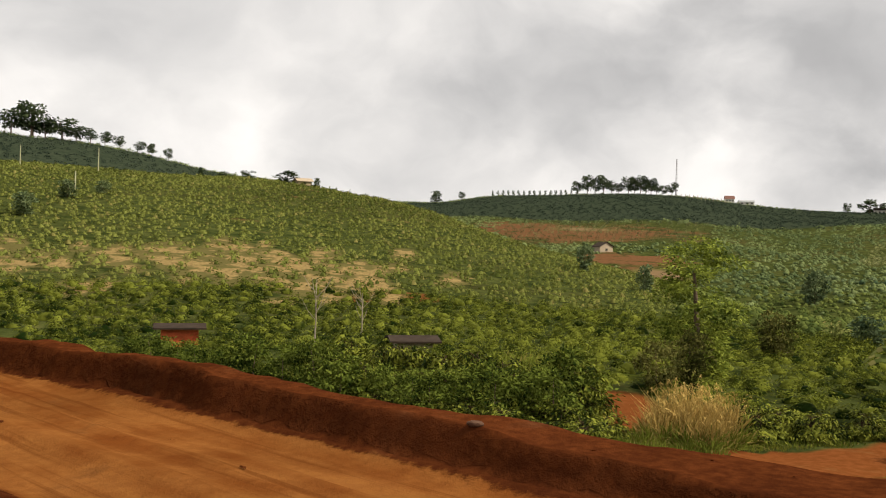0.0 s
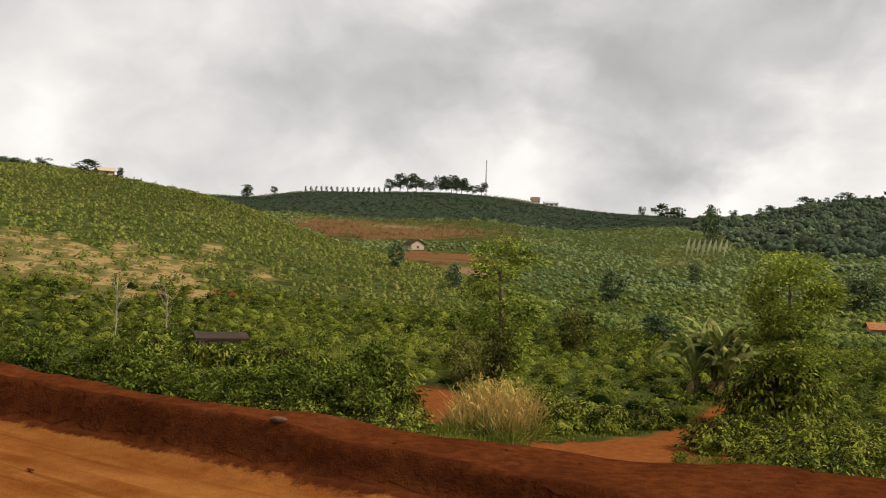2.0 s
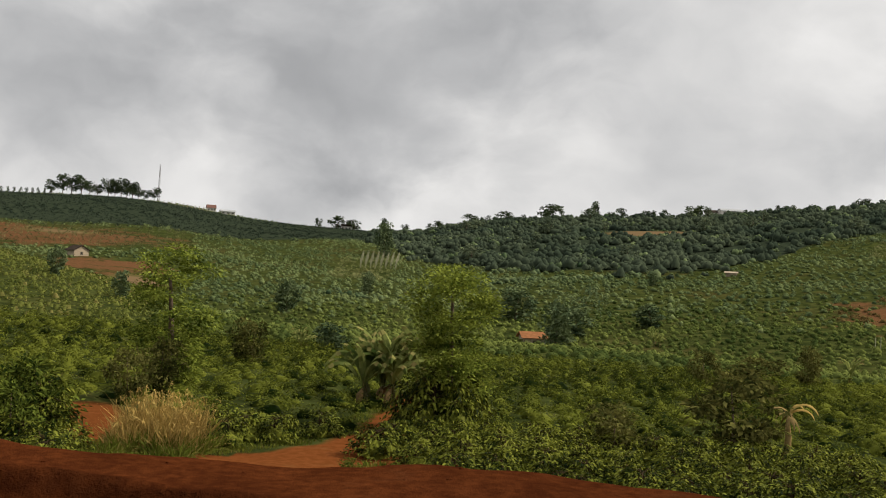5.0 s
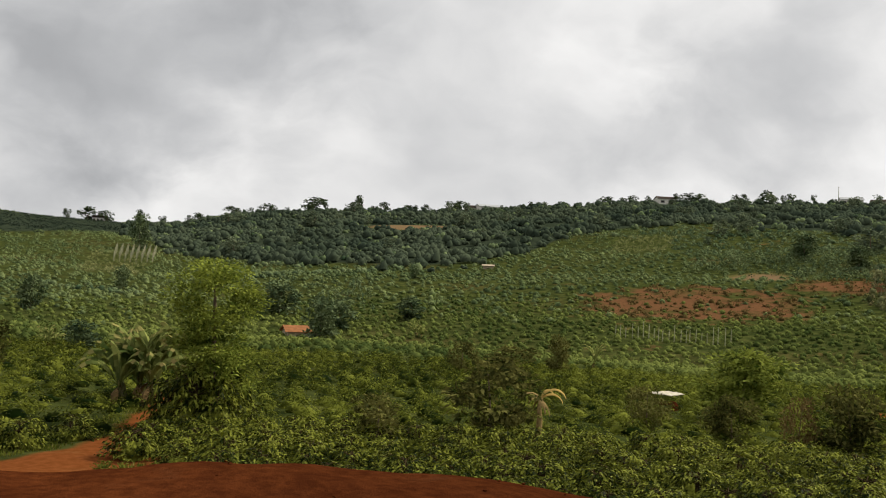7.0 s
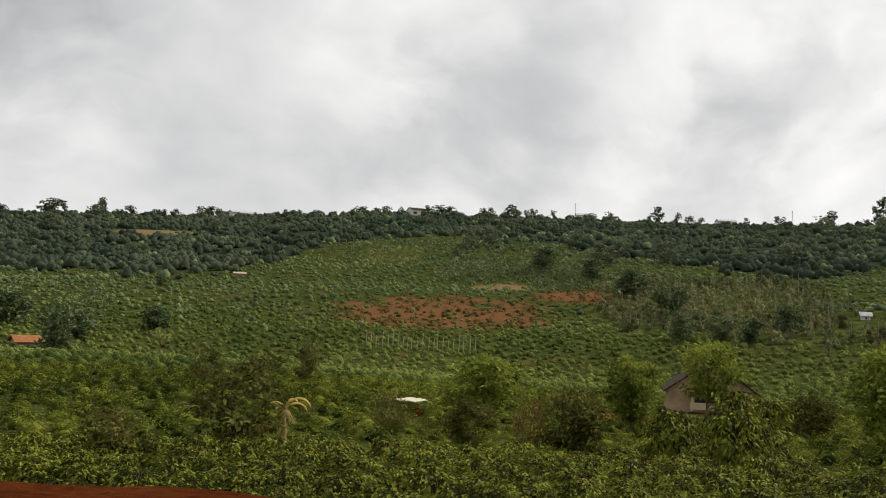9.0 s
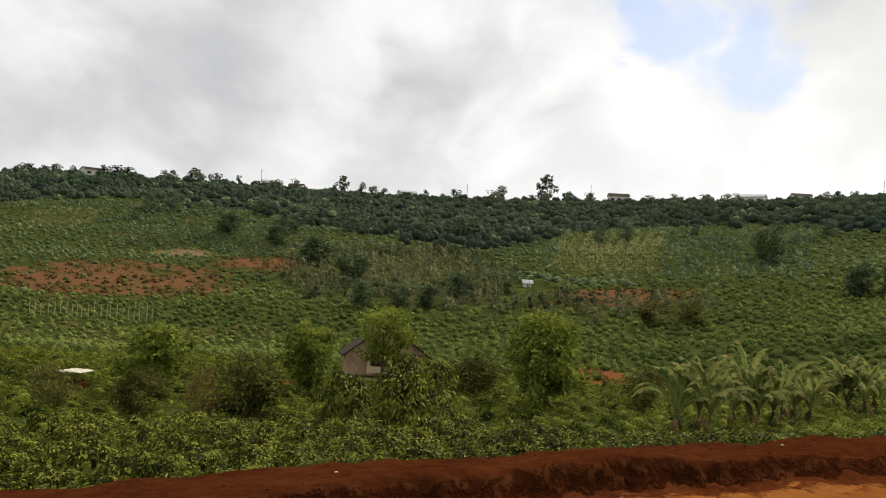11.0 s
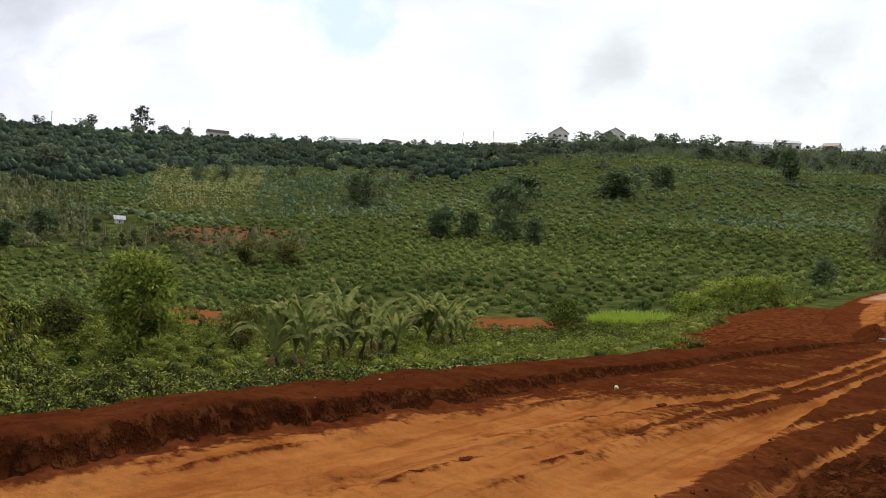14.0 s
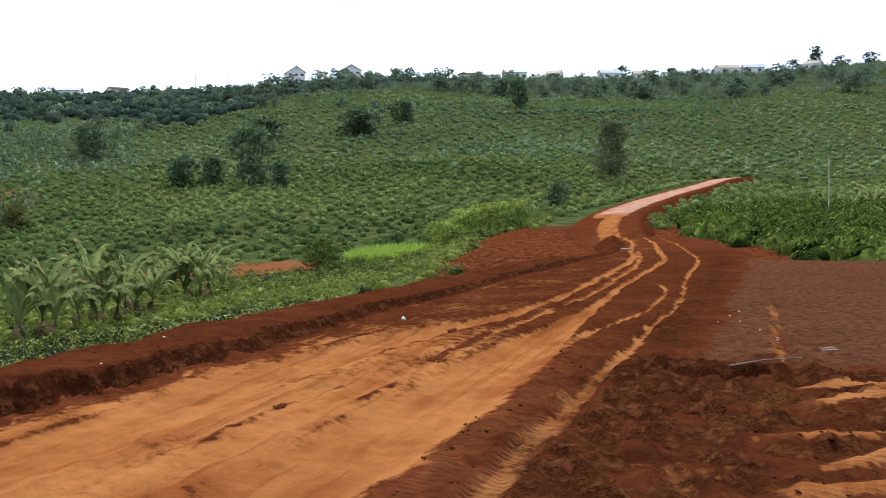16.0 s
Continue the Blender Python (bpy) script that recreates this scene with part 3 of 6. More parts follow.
def wood_share(x, y):
    """Above nought inside the woods below the ridge, growing uphill."""
    a, d = np.degrees(np.arctan2(x, y)), np.hypot(x, y)
    a = np.clip(np.where(a < -100, a + 360, a), -60, 200)
    return d / knots(a, RIDGE_FAR) - knots(a, WOOD_FROM)


# the sheet of ground, fine where the camera looks
ang = np.concatenate([np.arange(-48, 150, 0.45), np.arange(150, 312, 3.0)])
rad = np.concatenate([[0.5, 3, 6, 9], np.geomspace(11, 900, 200), [1300, 2200, 4500]])
A, D = np.meshgrid(np.radians(ang), rad, indexing="ij")
gx, gy = D * np.sin(A), D * np.cos(A)
gz = land(gx, gy)
fine_noise = np.sin(gx * 1.7 + 0.3 * gy) * np.sin(gy * 1.3) * 0.06
gz = gz + fine_noise * smooth((D - 12) / 6)
na, nr = A.shape
ii, jj = np.meshgrid(np.arange(na), np.arange(nr - 1), indexing="ij")
i2 = (ii + 1) % na
quads = np.stack([ii * nr + jj, ii * nr + jj + 1, i2 * nr + jj + 1, i2 * nr + jj], -1).reshape(-1, 4)
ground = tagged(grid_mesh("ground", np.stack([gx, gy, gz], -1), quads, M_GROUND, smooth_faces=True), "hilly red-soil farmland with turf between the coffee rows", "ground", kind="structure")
add_mask(ground, "pale", blot(gx, gy, PALE))
path_mask = np.clip(1.7 - np.minimum(off_line(gx, gy, TRACK) / np.where(gy < 25.5, 1.9, 0.75), off_line(gx, gy, LANE) / 0.8), 0, 1)
path_mask = np.maximum.reduce([path_mask, np.clip(1.7 - np.hypot(gx - 8.8, gy - 22.0) / 1.7, 0, 1), np.clip(1.7 - np.hypot(gx - 4.2, gy - 22.6) / 1.5, 0, 1)])
bank = smooth((7.5 - climb_near(gx, gy)[0]) / 2) * smooth((to_uv(gx, gy)[0] - 22) / 4) * smooth((64 - to_uv(gx, gy)[0]) / 10)
add_mask(ground, "red", np.maximum(blot(gx, gy, RED), path_mask))
add_mask(ground, "loose", bank)
add_mask(ground, "woods", smooth((wood_share(gx, gy) + 0.01) / 0.04) * (1 - blot(gx, gy, BARE)) * np.where((gx < 0) & (D < 215), 0, 1))
add_mask(ground, "grass", blot(gx, gy, LUSH))

# ---- the dirt road with its berm ----
WHEEL = [  # wheel tracks: pairs of (along, across), half-width, depth
    ([(-60, 4.0), (-10, 4.3), (3, 4.8), (7, 4.72), (9, 4.6), (11, 4.2), (13, 3.72), (16.1, 3.58), (19.6, 3.53), (23.8, 3.70), (30.1, 4.46), (41.3, 6.5), (53.4, 9.1)], 0.40, 0.05),
    ([(-60, 2.6), (-8, 2.7), (0, 2.9), (7.8, 2.8), (9.6, 2.75), (12.1, 2.73), (16.3, 2.87), (21.2, 2.85), (26.1, 3.13), (31.9, 4.0), (41.3, 5.8), (53.3, 8.5)], 0.40, 0.055),
    ([(-20, 1.2), (0, 1.7), (5.5, 1.81), (8.2, 1.81), (10.9, 1.70), (14.1, 1.74), (19.9, 1.93), (24.0, 2.12), (28.8, 2.67), (33.1, 3.5), (50, 7.0)], 0.115, 0.04),
    ([(-60, 3.6), (0, 3.8), (9.6, 3.5), (14, 3.3), (20, 3.2), (30, 4.2)], 0.12, 0.03),
    ([(8.0, 0.1), (9.7, 0.1), (11.5, 0.2), (14.9, 0.3), (18.2, 0.5), (20, 0.6)], 0.12, 0.05),
    ([(9.5, 2.35), (11.9, 2.29), (13.0, 2.13), (15.5, 2.06), (16.9, 2.09), (19.1, 2.48)], 0.05, 0.02),
]
uu = np.concatenate([np.arange(-60, -14, 1.0), np.arange(-14, 2.5, 0.13), np.arange(2.5, 13, 0.065), np.arange(13, 20, 0.13), np.arange(20, 34, 0.3), np.arange(34, 46.1, 1.0)])
vv = np.concatenate([np.arange(-14, -3, 1.0), np.arange(-3, 3, 0.065), np.arange(3, 4.4, 0.085), np.arange(4.4, 6.6, 0.045), np.arange(6.6, 8.4, 0.09), np.arange(8.4, 14.1, 0.4)])
U, V = np.meshgrid(uu, vv, indexing="ij")
rx, ry = to_xy(U, V + shift(U))


def fbm(x, y, scale, octaves=4, seed=0.0):
    """Smooth height noise for soil."""
    out, amp, k = np.zeros(np.shape(x)), 1.0, scale
    flat_x, flat_y = np.ravel(x), np.ravel(y)
    for o in range(octaves):
        vals = np.fromiter((noise.noise((a * k, b * k, seed + o * 7.3)) for a, b in zip(flat_x, flat_y)), float, len(flat_x))
        out += amp * vals.reshape(np.shape(x))
        amp, k = amp * 0.5, k * 2.1
    return out


n1 = fbm(rx, ry, 0.7, 3)
n2 = fbm(rx, ry, 3.2, 3, 5.0)
n3 = fbm(rx, ry, 4.8, 2, 9.0)
calm = knots(U, [(-60, 0.0), (-16, 0.0), (-12, 0.35), (1.5, 0.4), (4, 1.0), (12, 1.0), (14, 0.35), (19, 0.3), (22, 0.06), (60, 0.0)])
n2, n3 = n2 * calm, n3 * calm
wob = 0.25 * np.sin(U * 0.35 + 0.6) + 0.13 * np.sin(U * 1.1) + 0.22 * n1
foot = knots(U, [(-60, 4.2), (-12.6, 4.6), (-8, 4.95), (-5, 5.1), (0, 5.32), (5, 5.5), (9, 5.45), (13, 5.48), (17, 5.3), (22, 5.05), (30, 4.2), (60, 4.1)]) + 0.10 * n1 + 0.05 * np.sin(U * 1.1) + 0.06 * n2
face = np.clip((V - foot) / (0.17 + 0.04 * np.sin(U * 0.8) + 0.05 * n1), 0, 1)
height = knots(U, [(-60, 0.34), (-14, 0.38), (-8, 0.42), (-5, 0.38), (-3, 0.28), (0, 0.19), (5, 0.20), (20, 0.20), (60, 0.14)]) + 0.04 * n1
lip = 6.9 + 0.35 * wob - 1.0 * smooth((U - 12) / 10) - 1.9 * smooth((U - 22) / 8) 
lip = lip - (lip - foot - 0.5) * smooth((-1.5 - U) / 4)
rz = height * (0.35 * smooth(face) + 0.65 * face) - 0.06 * smooth((V - foot - 0.5) / 1.4) + 0.05 * np.abs(n2) * np.exp(-((V - foot + 0.06) / 0.10) ** 2)
rz = rz - np.clip(V - lip, 0, 20) * 0.62 - np.clip(V - lip, 0, 1) ** 2 * 0.2
rz = rz + knots(U, [(-60, -0.03), (-16, -0.07), (-10, 0.06), (-6, 0.05), (-4, -0.02), (-2.5, 0.01), (-1, 0.07), (0, 0.02), (1, -0.03), (2, -0.09), (3, -0.11), (5, -0.09), (7, -0.10), (9, -0.02), (11, 0.04), (14, 0.08), (18, 0.1), (60, 0.05)]) * smooth((V - foot - 0.15) / 0.9)
rz = rz + knots(U, [(-60, -0.09), (-15, -0.09), (-9, -0.08), (-7, -0.14), (-5.5, -0.07), (-4, -0.09), (-3, -0.06), (-2, 0.0), (-1, 0.02), (0, 0.05), (0.7, 0.04), (2, -0.02), (3.3, 0.02), (4.2, 0.11), (5.3, 0.066), (6.2, 0.06), (7.5, 0.03), (9, -0.035), (11, -0.08), (14, -0.165), (17.5, -0.17), (60, -0.12)]) * smooth((V - foot) / 0.3)
packed = (0.62 + 0.2 * smooth((2 - U) / 5)) * smooth((V - 2.0 - 0.5 * smooth((U - 5) / 4)) / 1.0) * smooth((foot - 0.10 - V) / 0.3) * (1 - 0.66 * smooth((U - 7) / 7)) + 0.14 * n1
ruts = np.zeros_like(U)
for line, half, deep in WHEEL:
    c = knots(U, line) - shift(U) + 0.05 * np.sin(U * 0.7) + 0.04 * n1
    q = np.abs(V - c) / (half * (1 - (0.84 if half > 0.3 else 0.5 if half > 0.1 else 0.0) * smooth((U - 8) / 7)))
    ends = smooth((U - line[0][0]) / 1.5) * smooth((line[-1][0] - U) / 1.5)
    deep = deep * ends
    ruts -= deep * np.exp(-q ** 4)
    ruts += deep * 0.55 * np.exp(-((q - 1.35) / 0.35) ** 2)
    packed = np.maximum(packed, (0.95 if half > 0.3 else 0.55) * np.exp(-(q * 0.85) ** 4) * smooth((U + 30) / 10) * ends * (0.25 if line[0] == (8.0, 0.1) else 1.0))
for crust, wide in [([(3.0, 4.1), (5.7, 3.8), (7.3, 3.84), (8.9, 3.63), (12.0, 3.4)], 0.06), ([(5.0, 4.35), (8.0, 4.3), (11.0, 3.95), (14.0, 3.5)], 0.05), ([(2.0, 5.0), (5.5, 5.08), (9.0, 4.95), (14.0, 4.6)], 0.06), ([(3.0, 3.35), (6.4, 3.25), (9.0, 3.5), (16.0, 3.05)], 0.05), ([(-22, 3.3), (-12, 3.5), (-3, 3.45), (2, 3.5)], 0.05), ([(-22, 4.1), (-12, 4.25), (-2, 4.4)], 0.05), ([(-20, 2.2), (-6, 2.3), (1, 2.4)], 0.06)]:
    c = knots(U, crust) + 0.05 * n1 + 0.03 * np.sin(U * 2.3)
    on = np.exp(-((V - c) / (wide * 0.75)) ** 2) * smooth((U - crust[0][0]) / 2) * smooth((crust[-1][0] - U) / 2) * smooth((0.35 + n1) / 0.5)
    packed = packed - 0.36 * on
    ruts += on * (0.012 + 0.02 * np.abs(n2))
mud = smooth((2.4 - V) / 1.0) * smooth((U - 1) / 4) * smooth((24 - U) / 4)
rough_soil = np.abs(n2)
rz = rz + ruts * (V < foot) + 0.018 * n2 * (V < foot) + mud * (1 - 0.72 * smooth((U - 9.2) / 1.5)) * (0.085 * rough_soil ** 1.2 + 0.075 * np.abs(n3) + 0.05 * n1 - 0.035)
rz = rz + (face > 0) * ((0.012 * n2 + 0.02 * n1) * smooth((V - foot) / 0.4) + 0.035 * n3 * np.exp(-((V - foot - 0.1) / 0.12) ** 2))
tread_mark = np.zeros_like(U)
for at_u, slope, half, end_v in [(8.68, 0.42, 0.13, 0.45), (7.8, 0.94, 0.14, 0.35), (7.02, 0.42, 0.11, 0.75), (6.08, 0.95, 0.13, 0.35), (5.75, 0.66, 0.15, 0.55), (4.9, 0.6, 0.15, 0.8), (4.2, 0.5, 0.18, 1.0)]:
    c = at_u + slope * (0.5 - V) + 0.05 * np.sin(V * 2.2 + at_u)
    q = np.abs(U - c) / half
    on = np.exp(-q ** 4) * smooth((end_v - V) / 0.5)
    tread_mark = np.maximum(tread_mark, on)
    rz = rz * (1 - 0.9 * on) + on * (0.035 + 0.012 * n2)
    packed = np.maximum(packed, 1.1 * on * smooth(1.0 + 1.2 * n1 + 0.6 * n2))
tread = np.maximum(smooth((0.13 - np.abs(V - knots(U, WHEEL[2][0]))) / 0.05), 0.35 * smooth((0.10 - np.abs(V - knots(U, WHEEL[2][0]) - 0.34)) / 0.05)) * smooth((U - 2) / 2) * smooth((9.5 - U) / 2)
rise = -2.2 * smooth((U - 25) / 5) * smooth((0.9 - V) / 2.5)
rz = rz + rise - 0.5 * smooth((-8 - V) / 6) - 1.2 * smooth((U - 38) / 6)
packed = np.maximum(packed * (1 - 0.75 * mud * (packed < 0.5)), 0.42 * mud * smooth((n2 + 0.05) / 0.4) * smooth((10.0 - U) / 1.5))
packed = np.where(V < foot - 0.02, packed - 0.35 * smooth((V - foot + 0.16) / 0.14) * smooth((n1 + 0.6) / 0.6), -0.8)
packed = np.maximum(packed, 0.5 * np.exp(-((V - foot + 0.16) / 0.03) ** 2) * smooth((n1 + 0.1) / 0.3) * smooth((U - 2) / 2))
levelled = smooth((U - 9.6) / 1.2) * smooth((27.5 - U) / 3) * smooth((1.15 + 0.25 * n1 - V) / 0.35) * smooth((V + 3.5) / 1.0)
silt = np.exp(-((V - 0.26 - 0.021 * (U - 9.8) - 0.04 * n1) / 0.10) ** 4) * smooth((U - 9.7) / 0.4) * smooth((16.5 - U) / 2) * smooth((0.5 + 1.4 * n1 + n2) / 0.5)
levelled = levelled * (1 - 0.6 * silt)
packed = np.maximum(packed, 0.45 * silt)
shoulder = (1 - 0.85 * np.maximum(levelled, silt)) * smooth((U - 8) / 4) * smooth((32 - U) / 5) * smooth((0.55 - packed) / 0.3) * (V < foot)
# wet mud; berm face shade painted in; left road, shoulder, berm top darker
damp_shade = np.clip(shoulder * (0.42 + 0.3 * n1 + 0.25 * np.exp(-((V - 1.5) / 0.3) ** 2)) + 0.5 * (V > foot) * smooth((U + 4) / 6) + (0.30 + 0.15 * n1) * smooth((4 - U) / 8) * (V < foot) + mud * (0.78 + 0.5 * n1 + 0.3 * n2) * (1 - 0.85 * smooth((U - 9.3) / 1.2)) * (1 - 0.8 * tread_mark) + 0.6 * (face > 0.02) * (face < 0.98) + 0.10 * n1 * (V > foot), 0, 1)
nu, nv = U.shape
ii, jj = np.meshgrid(np.arange(nu - 1), np.arange(nv - 1), indexing="ij")
quads = np.stack([ii * nv + jj, (ii + 1) * nv + jj, (ii + 1) * nv + jj + 1, ii * nv + jj + 1], -1).reshape(-1, 4)
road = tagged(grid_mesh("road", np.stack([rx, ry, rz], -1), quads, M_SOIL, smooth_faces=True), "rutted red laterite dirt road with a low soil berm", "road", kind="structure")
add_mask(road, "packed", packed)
add_mask(road, "damp_shade", damp_shade)
add_mask(road, "graded", levelled)
add_mask(road, "tread", np.maximum(tread_mark, tread))


def road_height(u, v):
    v = v - float(shift(u))
    i = min(max(int(np.searchsorted(uu, u)) - 1, 0), nu - 2)
    j = min(max(int(np.searchsorted(vv, v)) - 1, 0), nv - 2)
    return float(rz[i, j])


# the stretch past the bend
line = np.array(CLIMB)
s = np.concatenate([[0], np.cumsum(np.hypot(*np.diff(line[:, :2], axis=0).T))])
ss = np.arange(0, s[-1], 0.8)
centre = np.stack([knots(ss, list(zip(s, line[:, k]))) for k in range(3)], 1)
tan = unit(np.gradient(centre[:, :2], axis=0))
across = np.concatenate([[-3.0, -2.5, -2.1, -1.8], np.arange(-1.5, 1.81, 0.3), [2.1, 2.5, 3.0, 3.6]])
S, W = np.meshgrid(np.arange(len(ss)), across, indexing="ij")
cx = centre[S, 0] + tan[S, 1] * (W + 0.9)
cy = centre[S, 1] - tan[S, 0] * (W + 0.9)
wn = fbm(cx, cy, 0.5, 3, 2.0)
cz = centre[S, 2] + 0.03 + 0.05 * wn + 0.10 * np.exp(-((W - 2.0) / 0.4) ** 2)
cz = cz - np.where(W < 0, np.clip(-W - 1.55, 0, 9) * 1.2, np.clip(W - 1.8, 0, 9) * 0.5) + 0.1 * wn * (np.abs(W) > 3)
cz = cz - 0.45 * smooth((24 - ss[S]) / 10)
pk = np.maximum.reduce([np.exp(-((W - c) / 0.55) ** 4) for c in (0.3,)]) * 0.9
pk = np.maximum(pk * smooth((40 - ss[S]) / 8), smooth((ss[S] - 30) / 6) * smooth((1.25 - np.abs(W + 0.1)) / 0.4))
for c in (-2.2, -0.7):
    cz = cz - 0.05 * np.exp(-((W - c) / 0.4) ** 4)
n, k = S.shape
ii, jj = np.meshgrid(np.arange(n - 1), np.arange(k - 1), indexing="ij")
quads = np.stack([ii * k + jj, ii * k + jj + 1, (ii + 1) * k + jj + 1, (ii + 1) * k + jj], -1).reshape(-1, 4)
far_road = tagged(grid_mesh("road_uphill", np.stack([cx, cy, cz], -1), quads, M_SOIL, smooth_faces=True), "dirt road bending and climbing away uphill", "road", kind="structure")
add_mask(far_road, "packed", pk)
add_mask(far_road, "dry", smooth((pk - 0.4) / 0.3) * smooth((ss[S] - 34) / 6))
# banks beside the wheel strip are darker
add_mask(far_road, "damp_shade", np.clip(0.45 * (np.abs(W) > 1.9) + 0.2 * wn, 0, 1) * (pk < 0.5))


# ---- plants ----
def coffee(rng, branches, pairs, size, leaf_len, leaf_w):
    """A coffee bush about as high and wide as size: stems and leaves along drooping side branches."""
    base, axis, wood = [], [], []
    for b in range(branches):
        h = size * rng.uniform(0.15, 1.0)
        a = rng.uniform(0, 2 * np.pi)
        reach = size * (0.66 * (1.05 - (h / size) ** 2 * 0.48)) * rng.uniform(0.6, 1.15)
        out_dir = np.array([math.cos(a), math.sin(a), 0.0])
        lift_up = rng.uniform(0.1, 0.45)
        for q in np.linspace(0.62, 1.0, pairs):
            p = out_dir * reach * q + np.array([0, 0, h + reach * (lift_up * q - 0.42 * q * q)])
            for sgn in (-1, 1):
                base.append(p + rng.normal(size=3) * 0.035 * size)
                axis.append(out_dir * 0.5 + sgn * np.array([-out_dir[1], out_dir[0], 0]) * rng.uniform(0.2, 0.9) + [0, 0, rng.uniform(-0.8, 0.3)])
        if b < branches // 6:
            wood.append(tube([(0, 0, h * 0.9), tuple(out_dir * reach * 0.5 + [0, 0, h + reach * (lift_up * 0.5 - 0.12)]), tuple(out_dir * reach + [0, 0, h + reach * (lift_up - 0.5)])], [0.014, 0.009, 0.004], 4))
    for k in range(3):
        a = rng.uniform(0, 6.28)
        wood.append(tube([(0.05 * math.cos(a), 0.05 * math.sin(a), -0.1), (0.1 * math.cos(a), 0.1 * math.sin(a), size * 0.5), (0.06 * math.cos(a + 1), 0.06 * math.sin(a + 1), size * 0.95)], [0.03, 0.022, 0.008], 5))
    return leaves(np.array(base), np.array(axis), leaf_len, leaf_w, rng, 0.35), join(wood)


def dome(rng, size, wide=0.74, tall=0.66, rings=4, sides=6):
    """The dense inner body of a bush, lumpy and closed on top."""
    zs = np.linspace(0.02, 1.0, rings)
    v = []
    for k, z in enumerate(zs):
        r = wide * math.sqrt(max(0.10, 1 - (z * 0.95) ** 3)) * (0.85 if k == 0 else 1.0)
        a = np.arange(sides) * 2 * np.pi / sides + k * 0.4
        j = rng.uniform(0.62, 1.25, sides)
        v.append(np.stack([np.cos(a) * r * j, np.sin(a) * r * j, np.full(sides, z * tall) * rng.uniform(0.8, 1.2, sides)], 1))
    f = [[k * sides + i, k * sides + (i + 1) % sides, (k + 1) * sides + (i + 1) % sides, (k + 1) * sides + i] for k in range(rings - 1) for i in range(sides)]
    t = (rings - 1) * sides
    f += [[t, t + i, t + i + 1, t + i + 2] for i in range(1, sides - 1, 2)]
    return np.concatenate(v) * size, np.array(f)


def bush(rng, count, leaf_len, leaf_w, wide=0.56, tall=0.46, body=0.66):
    """A bush seen from afar: a lumpy body with sprays of leaves over it."""
    d = unit(rng.normal(size=(count, 3)) + [0, 0, 0.35])
    d[:, 2] = np.abs(d[:, 2])
    p = d * [wide * 1.02, wide * 1.02, tall * 1.05] * rng.uniform(0.62, 1.12, (count, 1))
    return join([dome(rng, 1.0, wide * body, tall * (body + 0.06), 2 if body < 0.7 else 3), leaves(p, d * [1, 1, 0.25] + rng.normal(size=(count, 3)) * 0.45, leaf_len, leaf_w, rng, 0.35)])


def canopy(rng, count=34):
    """A far tree top: a few lumpy bodies grown together, with leaf sprays that break the outline."""
    chunks = []
    for k in range(2):
        a = k * 3.1 + rng.uniform(0, 1.2)
        v, f = dome(rng, rng.uniform(0.58, 0.85), 0.70, rng.uniform(0.7, 0.95), 3)
        chunks.append((v + [0.3 * math.cos(a), 0.3 * math.sin(a), rng.uniform(-0.05, 0.12)], f))
    d = unit(rng.normal(size=(count, 3)) + [0, 0, 0.5])
    d[:, 2] = np.abs(d[:, 2])
    p = d * [0.76, 0.76, 0.72] * rng.uniform(0.85, 1.1, (count, 1))
    return join(chunks + [leaves(p, d + rng.normal(size=(count, 3)) * 0.5, 0.15, 0.10, rng, 0.1)])


def clump(rng, count, size, leaf_len, leaf_w, tall=0.5):
    """A far bush: overlapping sprays of leaves, lowest ones near the ground."""
    lobes = unit(rng.normal(size=(5, 3)) + [0, 0, 0.5])
    d = unit(lobes[rng.integers(0, 5, count)] + rng.normal(size=(count, 3)) * 0.42)
    d[:, 2] = np.abs(d[:, 2])
    p = d * size * rng.uniform(0.55, 1.0, (count, 1)) * [0.84, 0.84, tall] + [0, 0, 0.06 * size]
    return leaves(p, d * [1, 1, 0.2] + rng.normal(size=(count, 3)) * 0.5, leaf_len, leaf_w, rng, 0.3)


def spread(protos, places, scales, spins):
    """All copies of the proto clumps as one mesh's verts and quads."""
    rng = np.random.default_rng(3)
    pick = rng.integers(0, len(protos), len(places))
    out_v, out_f, k = [], [], 0
    for i, (v, f) in enumerate(protos):
        sel = np.where(pick == i)[0]
        if not len(sel):
            continue
        c, s_ = np.cos(spins[sel])[:, None], np.sin(spins[sel])[:, None]
        x = (v[None, :, 0] * c - v[None, :, 1] * s_) * scales[sel, None] + places[sel, 0:1]
        y = (v[None, :, 0] * s_ + v[None, :, 1] * c) * scales[sel, None] + places[sel, 1:2]
        z = v[None, :, 2] * scales[sel, None] * rng.uniform(0.85, 1.15, (len(sel), 1)) + places[sel, 2:3]
        out_v.append(np.stack([x, y, z], -1).reshape(-1, 3))
        out_f.append((f[None] + (np.arange(len(sel)) * len(v))[:, None, None] + k).reshape(-1, f.shape[1]))
        k += len(sel) * len(v)
    return np.concatenate(out_v), np.concatenate(out_f)


